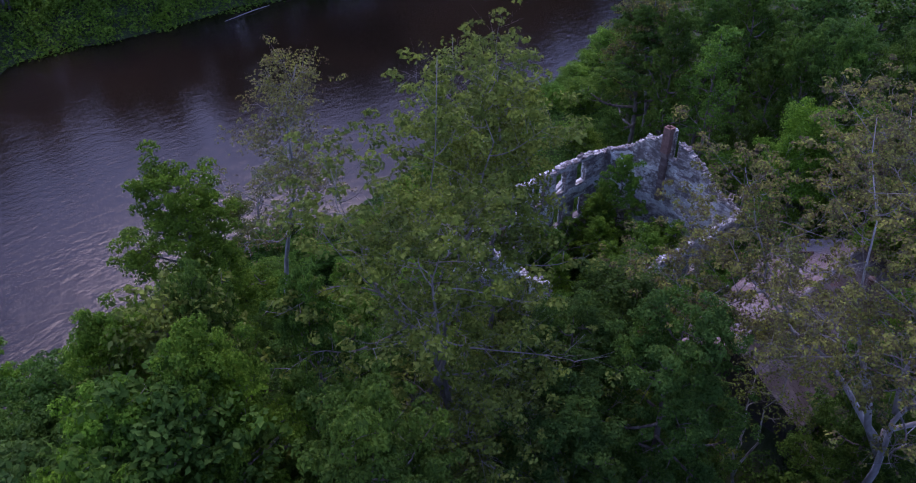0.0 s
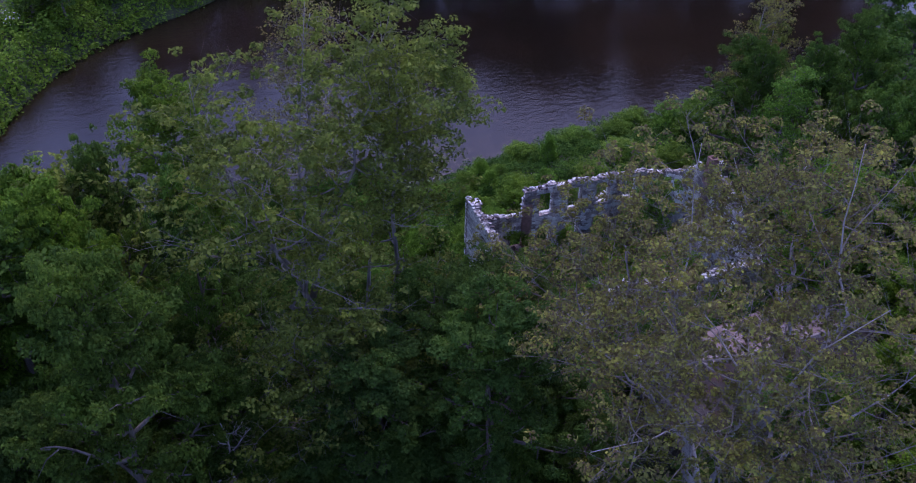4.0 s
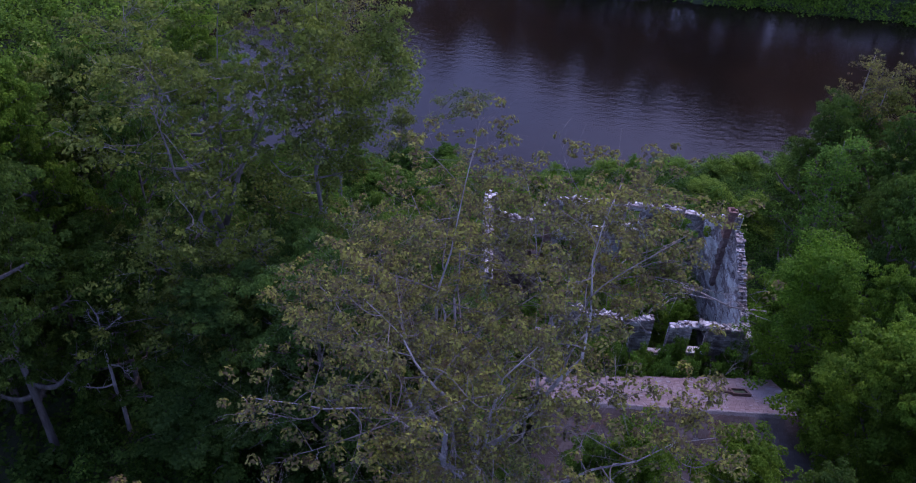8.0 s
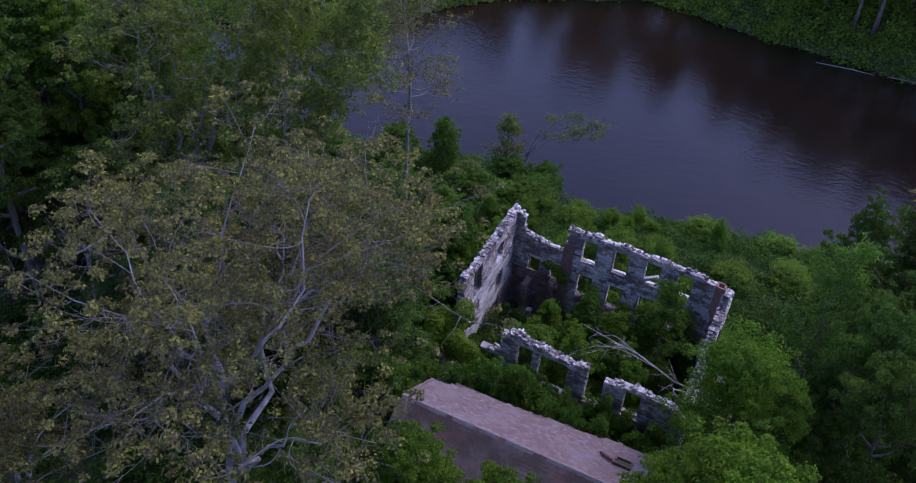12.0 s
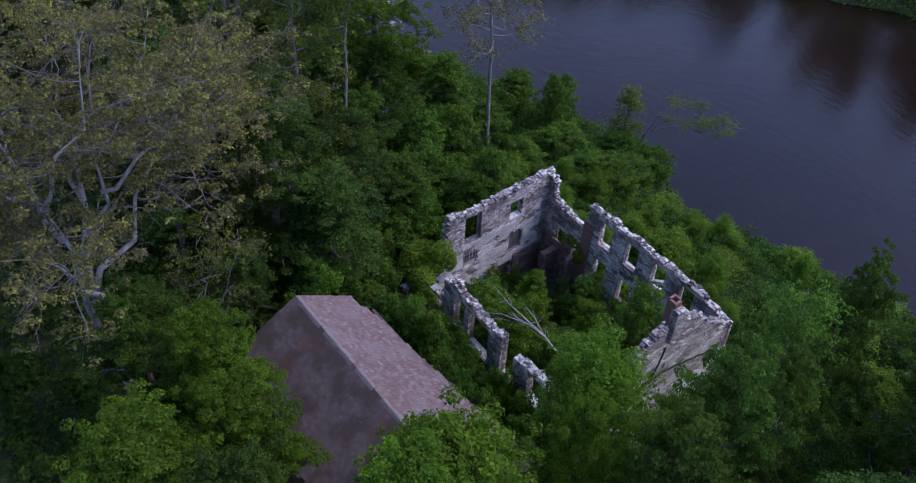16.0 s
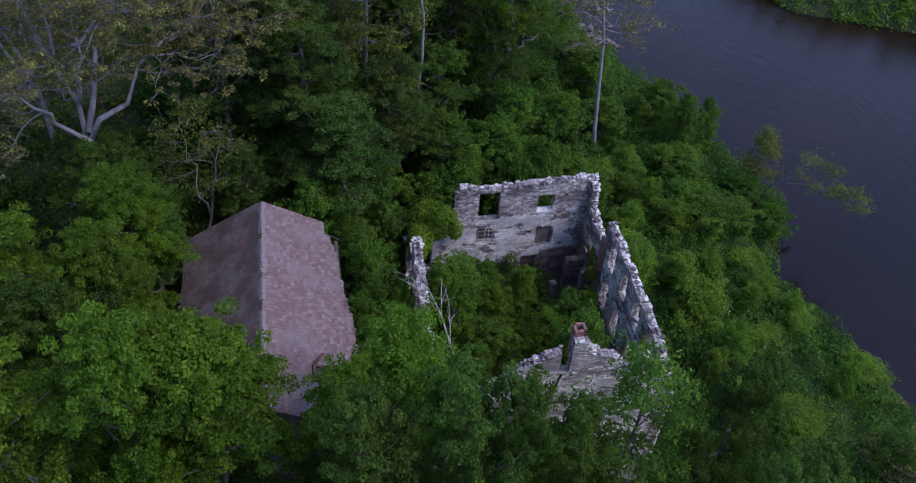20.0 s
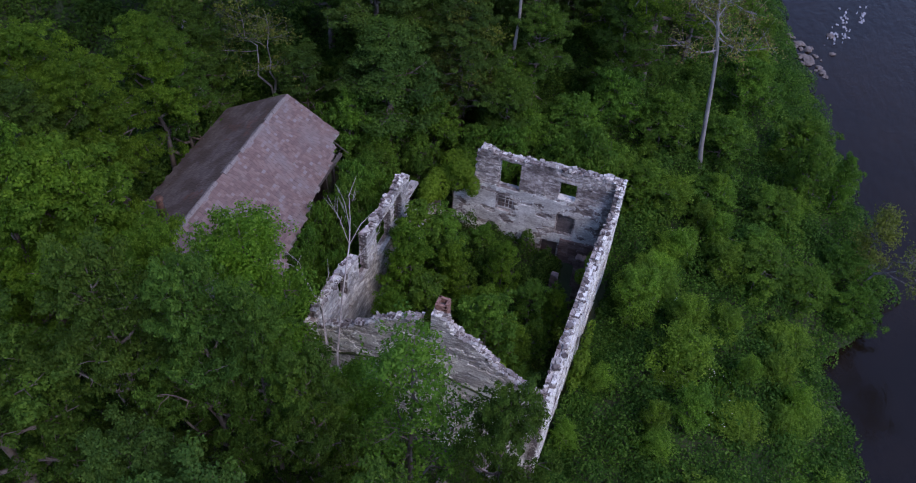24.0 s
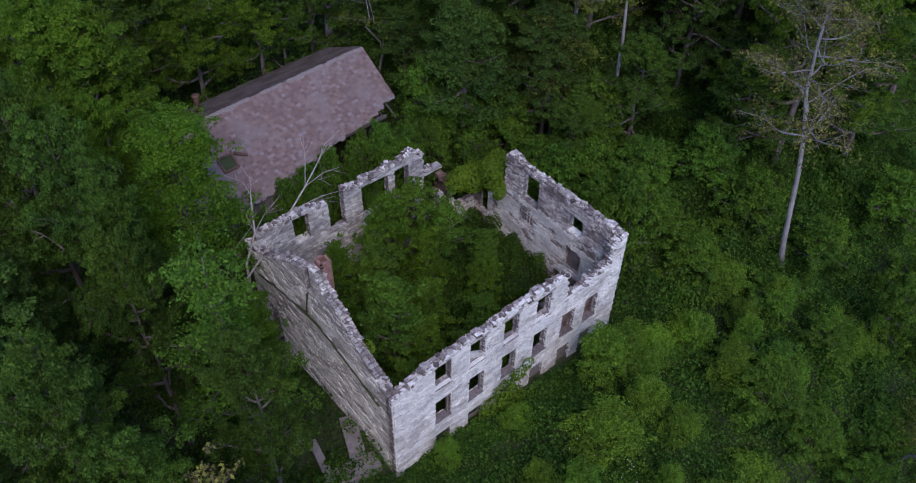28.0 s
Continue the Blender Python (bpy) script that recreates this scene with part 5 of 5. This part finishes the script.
# young trees inside the walls
SAPLING = grow_tree("young_tree", "slender young tree growing inside the ruin", 6.0, 1.7, 1.2, LEAF_YOUNG, BARK, 11000, 0.115, 130, limbs=16, trunk_r=0.06, tuft=0.22, tufts=1, cone=0.7)
put(SAPLING, 2.3, 3.4, 1.9)
SAPLING_B = put(grow_tree("young_tree", "bright green young tree growing inside the ruin", 6.0, 1.5, 1.0, LEAF_BRIGHT, BARK, 11000, 0.115, 134, limbs=16, trunk_r=0.06, tuft=0.22, tufts=1, cone=0.8), 3.2, 2.6, -0.7)
for x, y, top, wide, bright in [(1.7, 1.6, -1.4, 0.9, 0), (4.6, 4.2, -1.0, 1.1, 1), (6.6, 2.6, -1.8, 1.0, 0), (3.6, 6.6, -0.5, 1.1, 0), (6.2, 6.4, -0.6, 0.95, 1), (8.2, 4.6, -1.6, 1.0, 1), (5.2, 8.2, 0.6, 0.9, 1), (8.0, 7.6, -0.8, 1.1, 0), (7.0, 8.6, 0.2, 1.0, 0), (1.4, 5.8, -1.6, 1.0, 1), (7.0, 1.5, -2.2, 0.9, 1), (2.4, 7.8, -0.2, 0.8, 1), (9.6, 6.2, -2.4, 0.9, 0), (4.9, 1.9, -2.2, 0.9, 0)]:
    z = float(ground_z(x, y))
    s = (top - z) / 6.0
    plant(SAPLING_B if bright else SAPLING, x, y, 77 * x, s * wide, s)

# rounded bushes on the bank and at the walls
BUSH = grow_tree("bush", "rounded leafy bush in the brush", 3.0, 1.7, 0.3, LEAF_BUSH, BARK, 13000, 0.11, 131, limbs=16, trunk_r=0.05, tuft=0.26, category="bush", tufts=2)
put(BUSH, 7.7, -4.7, -2.7)
BUSH_B = put(grow_tree("bush", "mid-green leafy shrub in the yard brush", 3.0, 1.7, 0.3, LEAF_YOUNG, BARK, 12000, 0.115, 135, limbs=18, trunk_r=0.05, tuft=0.24, category="bush", tufts=1), 11.6, 13.4, -0.8)
for x, y, top, wide in [(10.1, -1.9, -2.8, 0.8), (15.2, -7.4, -3.7, 1.2), (16.6, -6.6, -4.1, 0.9), (20.1, -7.7, -4.2, 1.1), (15.7, -9.9, -4.9, 1.0), (19.8, -4.0, -4.2, 1.0), (22.4, -8.4, -2.2, 0.8), (23.4, -10.4, -3.2, 0.6), (15.2, 2.6, 0.1, 1.1), (14.7, 3.8, -0.6, 1.1), (15.2, 7.0, -1.1, 1.1), (17.4, 4.0, -1.4, 1.1), (17.6, 7.8, -0.9, 1.1), (17.7, -0.2, -3.0, 1.1), (1.9, -0.9, -4.7, 0.4), (5.4, -1.6, -4.6, 0.5), (11.7, -1.8, -3.6, 0.7), (17.5, 2.0, -2.4, 1.0), (6.0, -8.0, -5.0, 0.9), (23.5, -3.5, -3.0, 1.1), (1.0, -7.5, -4.6, 1.0), (-2.5, -9.5, -4.6, 1.1), (-6.0, -14.6, -5.4, 1.0), (-8.6, -13.4, -4.8, 1.1), (-11.0, -14.2, -5.2, 1.0), (-13.6, -15.6, -5.6, 1.1), (-16.2, -16.2, -5.2, 1.2), (-9.2, -10.8, -3.8, 1.1), (-12.4, -11.4, -4.0, 1.2), (-3.6, -13.2, -5.2, 1.0), (-19.0, -17.0, -4.6, 1.3), (-1.0, -13.8, -5.8, 1.0), (4.0, -12.8, -5.8, 1.0), (12.0, -9.5, -5.6, 1.0), (18.5, -11.5, -5.2, 1.0), (26.0, -8.0, -3.5, 1.2), (-5.0, -7.0, -4.0, 1.1), (8.0, -10.5, -5.8, 0.9), (16.0, -12.5, -5.4, 0.9), (29.0, -4.0, -2.5, 1.2), (4.4, 11.5, -0.7, 0.75), (5.4, 11.1, -0.9, 0.6), (6.4, 12.0, 0.3, 0.8), (7.2, 11.2, -0.6, 0.65), (7.8, 12.3, 0.3, 0.8), (8.8, 11.4, -0.9, 0.7), (9.4, 12.6, -0.6, 0.8), (3.3, 11.0, -0.9, 0.6), (3.6, 12.5, -0.2, 0.65), (4.9, 12.6, 0.0, 0.65), (2.4, 12.3, -0.3, 0.65), (10.9, 12.6, -1.2, 0.9), (2.6, 11.6, -1.3, 0.75), (0.8, 11.5, -1.0, 0.7), (1.6, 10.8, -0.7, 0.55), (2.7, 10.8, -0.6, 0.55), (0.2, 10.9, -0.8, 0.55), (6.2, 10.7, -1.0, 0.5), (12.6, 11.0, -1.6, 0.9), (13.5, 13.5, -0.6, 1.0), (12.0, 14.8, 0.6, 1.0), (15.5, 16.0, 0.5, 1.1), (16.5, 6.5, -1.0, 1.2), (18.5, 4.5, -0.8, 1.2), (19.0, 9.0, 0.0, 1.2), (15.0, 11.2, -0.5, 1.1), (21.5, 3.0, -0.6, 1.2), (22.0, 0.0, -1.5, 1.2), (14.8, 4.5, -2.0, 1.0), (15.0, 8.5, -1.6, 1.1)]:
    z = float(ground_z(x, y))
    plant(BUSH_B if y > 2 or x > 14 else BUSH, x, y, 61 * x + 13 * y, wide, (top - z) / 3.0)
bush_rng = np.random.default_rng(88)
for _ in range(30):
    x, y = float(bush_rng.uniform(2, 42)), float(bush_rng.uniform(-11.5, -1.6))
    if y < near_bank(x) + 2.0:
        continue
    plant(BUSH, x, y, float(bush_rng.uniform(0, 360)), float(bush_rng.uniform(0.4, 0.8)), float(bush_rng.uniform(0.5, 0.85)))
# low willow leaning out over the water
WILLOW = (18.2, -12.6)
put(grow_tree("willow_bush", "thin willow leaning far out over the water", 5.0, 1.1, 0.8, LEAF_AIRY, BARK_POPLAR, 2600, 0.11, 132, leafy=0.4, limbs=26, tuft=0.2, airy=True, category="bush", tufts=1, stems_at=from_foot(WILLOW, [
    ([(18.2, -12.6, -7.4), (18.0, -13.0, -5.6), (17.4, -13.7, -4.0), (15.2, -15.0, -3.4), (12.6, -16.4, -2.9)], 0.07, 0.45),
    ([(18.0, -13.0, -5.6), (17.2, -14.0, -4.6), (15.4, -15.6, -4.2), (13.6, -16.8, -4.0)], 0.05, 0.4),
    ([(17.8, -13.2, -5.0), (17.0, -13.4, -3.2), (15.8, -14.2, -2.4), (14.6, -14.8, -2.0)], 0.04, 0.4),
])), *WILLOW)
put(grow_tree("willow_bush", "small upright willow at the water's edge", 5.0, 1.3, 0.8, LEAF_AIRY, BARK, 3500, 0.13, 133, limbs=12, trunk_r=0.06, tuft=0.25, airy=True, category="bush", tufts=1), 19.3, -12.6, -2.1)

# bare dead trees
put(grow_tree("dead_tree", "bleached leafless dead tree", 7.5, 1.6, 3.0, LEAF_DARK, DEADWOOD, 0, 0.1, 140, limbs=7, trunk_r=0.09, airy=True), 27.0, 17.9, 6.4)


def leaning_deadwood(label, path, radii, fans, seed):
    """A bare leaning stem from the ground up through the given points, ending in a fan of thin branches."""
    rng = np.random.default_rng(seed)
    x, y = path[0]
    root = empty("dead_tree", (0, 0, 0), label, "tree")
    stem = Pile()
    pts = np.array([(x, y, float(ground_z(x, y)) - 0.3)] + fans[0])
    stem.tube(pts, radii, 7)
    stem.mesh("trunk", DEADWOOD, root, smooth=True)
    for p, q in fans[1]:
        p, q = np.array(p), np.array(q)
        bough = Pile()
        mid = (p + q) / 2 + rng.normal(0, 0.08, 3) + (0, 0, 0.12)
        bough.tube([p, mid, q], [0.02, 0.014, 0.006], 5)
        for _ in range(4):
            s_ = rng.uniform(0.3, 0.9)
            a = p * (1 - s_) + q * s_
            bough.tube([a, a + (q - p) * 0.3 + rng.normal(0, 0.28, 3)], [0.012, 0.004], 4)
        bough.mesh("branch", DEADWOOD, root, smooth=True)
    return root


leaning_deadwood("bare grey dead tree leaning over the ruin's corner", [(-3.0, 7.6)], [0.08, 0.055, 0.042, 0.032, 0.022], ([(-1.78, 8.12, 0.09), (0.26, 8.95, 0.9), (2.09, 9.49, 2.17), (3.0, 9.9, 2.7)], [((3.0, 9.9, 2.7), (4.6, 10.4, 3.5)), ((2.09, 9.49, 2.17), (3.9, 9.3, 2.5)), ((2.09, 9.49, 2.17), (3.0, 10.9, 3.6)), ((2.6, 9.7, 2.45), (4.7, 11.4, 2.4)), ((1.2, 9.2, 1.5), (3.9, 9.0, 1.4))]), 141)
leaning_deadwood("thin forked dead tree beside the ruin's corner", [(-2.2, 7.9)], [0.09, 0.06, 0.05, 0.035], ([(-1.44, 8.77, 0.19), (-0.6, 9.38, 1.06), (0.01, 10.53, 2.07)], [((0.01, 10.53, 2.07), (0.4, 11.2, 2.5)), ((0.01, 10.53, 2.07), (-0.2, 11.3, 2.6)), ((-0.6, 9.38, 1.06), (-0.7, 9.5, 1.9)), ((-0.6, 9.38, 1.06), (0.6, 9.6, 2.0))]), 142)


def undergrowth(name, label, zone, count, leaf, size, seed, high, density=0.9, carpet=0.5, broad=(0.22, 0.62)):
    """Low leafy cover over a stretch of ground, as humps of leaves. zone: limits, and a function that says where it grows."""
    rng = np.random.default_rng(seed)
    x0, x1, y0, y1 = zone[0]
    humps = int((x1 - x0) * (y1 - y0) * density)
    hx, hy = rng.uniform(x0, x1, humps), rng.uniform(y0, y1, humps)
    hr, hh = rng.uniform(*broad, humps), rng.uniform(0.3, 1.0, humps) ** 1.3 * high
    ok = np.array([zone[1](a, b_) for a, b_ in zip(hx, hy)])
    hx, hy, hr, hh = hx[ok], hy[ok], hr[ok], hh[ok]
    pick = rng.choice(len(hx), count, p=hr**2 / (hr**2).sum())
    u, a = np.sqrt(rng.random(count)), rng.uniform(0, 6.283, count)
    dx, dy = u * np.cos(a), u * np.sin(a)
    dz = np.sqrt(np.clip(1 - u * u, 0, 1)) * rng.uniform(0.7, 1.08, count)
    c = np.stack([hx[pick] + dx * hr[pick], hy[pick] + dy * hr[pick], np.zeros(count)], 1)
    c[:, 2] = ground_z(c[:, 0], c[:, 1]) + 0.06 + dz * hh[pick]
    nrm = np.stack([dx, dy, dz + 0.5], 1) + rng.normal(0, 0.6, (count, 3))
    # a low carpet of leaves between the humps
    low = int(count * carpet)
    cx, cy = rng.uniform(x0, x1, 3 * low), rng.uniform(y0, y1, 3 * low)
    ok = np.array([zone[1](a_, b_) for a_, b_ in zip(cx, cy)])
    cx, cy = cx[ok][:low], cy[ok][:low]
    wave = 0.5 + 0.5 * np.sin(1.7 * cx + 0.8 * np.sin(1.3 * cy)) * np.sin(1.5 * cy + 0.9)
    low_c = np.stack([cx, cy, ground_z(cx, cy) + 0.05 + (0.15 + 0.55 * wave) * rng.uniform(0.5, 1.0, len(cx))], 1)
    c = np.concatenate([c, low_c])
    nrm = np.concatenate([nrm, rng.normal(0, 0.4, (len(cx), 3)) + (0, 0, 1)])
    count = len(c)
    return tagged(new(name, leaf_mesh(name, c, nrm, size * rng.uniform(0.6, 1.4, count), rng, leaf)), label, "undergrowth", kind="stuff")


def clear(x, y):
    """Free of the ruin's walls and the shed."""
    u = x + SHEAR * y
    in_ruin = -0.3 < u < 12.95 and -0.3 < y - SKEW * x < 10.2
    in_shed = -2.2 < x < 10.6 and 12.4 < y < 20.8
    at_foot = -0.6 < x < 12.4 and -1.5 < y < 0.5
    return not in_ruin and not in_shed and not at_foot and y > near_bank(x) + 0.1


undergrowth("bank_brush", "dense green brush on the river bank", ((-14, 50, -17, 1), clear), 200000, LEAF_BRUSH, 0.135, 21, 1.5, 1.25, 0.55, (0.4, 1.15))
undergrowth("foot_brush", "low weeds along the foot of the river wall", ((-0.6, 12.6, -1.6, -0.25), lambda x, y: y < SKEW * x - 0.35), 9000, LEAF_BRUSH, 0.12, 35, 0.5, 3.0, 0.8)
undergrowth("yard_brush", "dense green brush and nettles round the ruin", ((-12, 28, 1, 24), clear), 100000, LEAF_BRUSH, 0.15, 22, 1.5, 1.2, 0.4, (0.35, 0.95))
undergrowth("forest_floor", "dense green undergrowth below the wood", ((13, 56, 0, 40), lambda x, y: clear(x, y) and (x > 28 or y > 24)), 60000, LEAF_MAPLE, 0.26, 25, 1.8, 1.0)
undergrowth("wood_edge_brush", "dense shrubs at the edge of the wood", ((13.4, 30, -2, 24), clear), 60000, LEAF_BRUSH, 0.17, 26, 2.4, 0.5, 0.5, (0.4, 1.0))
undergrowth("inner_brush", "tangled brush filling the roofless ruin", ((0.3, 12.0, 0.6, 9.4), lambda x, y: not (x > 9.2 and y < 2.6)), 60000, LEAF_BRUSH, 0.12, 23, 2.2, 2.2)
undergrowth("back_brush", "dense green undergrowth behind the shed", ((-18, 16, 20.5, 46), lambda x, y: True), 50000, LEAF_MAPLE, 0.24, 27, 2.0, 1.0)
undergrowth("bank_wood_brush", "dense undergrowth below the trees by the river", ((-40, -11, -26, 24), lambda x, y: y > near_bank(x) + 0.1), 50000, LEAF_MAPLE, 0.22, 28, 1.8, 1.0)
undergrowth("far_bank_brush", "green brush along the opposite bank", ((-60, 80, -66, -10), lambda x, y: far_bank(x) - 18 < y < far_bank(x) + 0.35), 120000, LEAF_BUSH, 0.32, 24, 2.6, 1.0, 0.5, (0.4, 1.1))

undergrowth("outer_brush", "leafy undergrowth of the woods around", ((-64, 92, -6, 72), lambda x, y: y > near_bank(x) + 1 and (x < -18 or x > 54 or y > 40)), 70000, LEAF_MAPLE, 0.5, 29, 1.6, 0.6)


def creeper(name, label, spots, count, seed):
    """Leaves hanging over a wall: spots are (centre, half sizes)."""
    rng = np.random.default_rng(seed)
    ctr, half = np.array([s[0] for s in spots], float), np.array([s[1] for s in spots], float)
    w = half.prod(1) ** 0.67
    pick = rng.choice(len(spots), count, p=w / w.sum())
    d = rng.normal(size=(count, 3))
    d /= np.linalg.norm(d, axis=1, keepdims=True)
    c = ctr[pick] + d * half[pick] * (rng.uniform(0.5, 1.0, count) ** 0.5)[:, None]
    return tagged(new(name, leaf_mesh(name, c, d + (0, 0, 0.4) + rng.normal(0, 0.3, (count, 3)), 0.13 * rng.uniform(0.6, 1.4, count), rng, LEAF_IVY)), label, "creeper", kind="stuff")


creeper("creeper", "yellow-green creeper draped over the broken wall corner", [((11.7, 8.6, -1.9), (0.55, 0.9, 0.9)), ((11.5, 8.2, -1.0), (0.5, 0.7, 0.6)), ((11.3, 9.4, -2.4), (0.8, 0.7, 1.0)), ((10.6, 9.6, -2.3), (0.9, 0.5, 0.8)), ((11.5, 7.6, -2.0), (0.35, 0.4, 0.7)), ((12.6, 8.8, -2.2), (0.7, 1.2, 1.2))], 9000, 31)
creeper("creeper", "thin leafy creeper hanging on the river wall", [((5.6, -0.45, -4.6), (0.8, 0.35, 0.6)), ((6.3, -0.40, -4.0), (0.6, 0.25, 0.35)), ((4.9, -0.45, -5.2), (0.9, 0.35, 0.5)), ((5.9, -0.5, -5.5), (0.8, 0.4, 0.6)), ((6.8, -0.4, -3.6), (0.35, 0.2, 0.25))], 1500, 32)
creeper("creeper", "tuft of weeds on the inner face of the gable", [((0.35, 2.1, 0.2), (0.2, 0.35, 0.3))], 160, 33)
creeper("creeper", "weeds rooted on the broken ledge of the wall", [((9.8, 0.7, -2.6), (0.7, 0.25, 0.3)), ((9.0, 0.9, -3.0), (0.4, 0.3, 0.4))], 700, 34)

# drift of pale blossoms on the far bank
rng = np.random.default_rng(52)
run = rng.random(420)
pts = np.stack([np.interp(run, [0, 0.3, 0.65, 1], [47.2, 45.7, 43.9, 40.6]), np.interp(run, [0, 0.3, 0.65, 1], [-32.4, -35.6, -38.9, -41.4])], 1) + rng.normal(0, 0.55, (420, 2))
pts = np.column_stack([pts, ground_z(pts[:, 0], pts[:, 1]) + rng.uniform(1.9, 2.7, 420)])
tagged(new("blossom", leaf_mesh("blossom", pts, rng.normal(0, 0.3, (420, 3)) + (0, 0, 1), 0.13 * rng.uniform(0.6, 1.4, 420), rng, PETAL)), "drift of pale lilac-white blossoms on the far bank", "flower", kind="stuff")
# small white blossoms in the brush
rng = np.random.default_rng(51)
spots = np.array([(6.3, -4.9), (5.2, -7.0), (10.8, -3.9), (14.8, -3.3), (15.9, -2.8), (7.4, -6.2)])
pts = np.repeat(spots, 14, 0) + rng.normal(0, 0.4, (84, 2))
pts = np.column_stack([pts, ground_z(pts[:, 0], pts[:, 1]) + rng.uniform(1.0, 1.7, 84)])
tagged(new("blossom", leaf_mesh("blossom", pts, rng.normal(0, 0.3, (84, 3)) + (0, 0, 1), 0.05 * rng.uniform(0.7, 1.4, 84), rng, PETAL)), "tiny white blossoms scattered in the brush", "flower", kind="stuff")
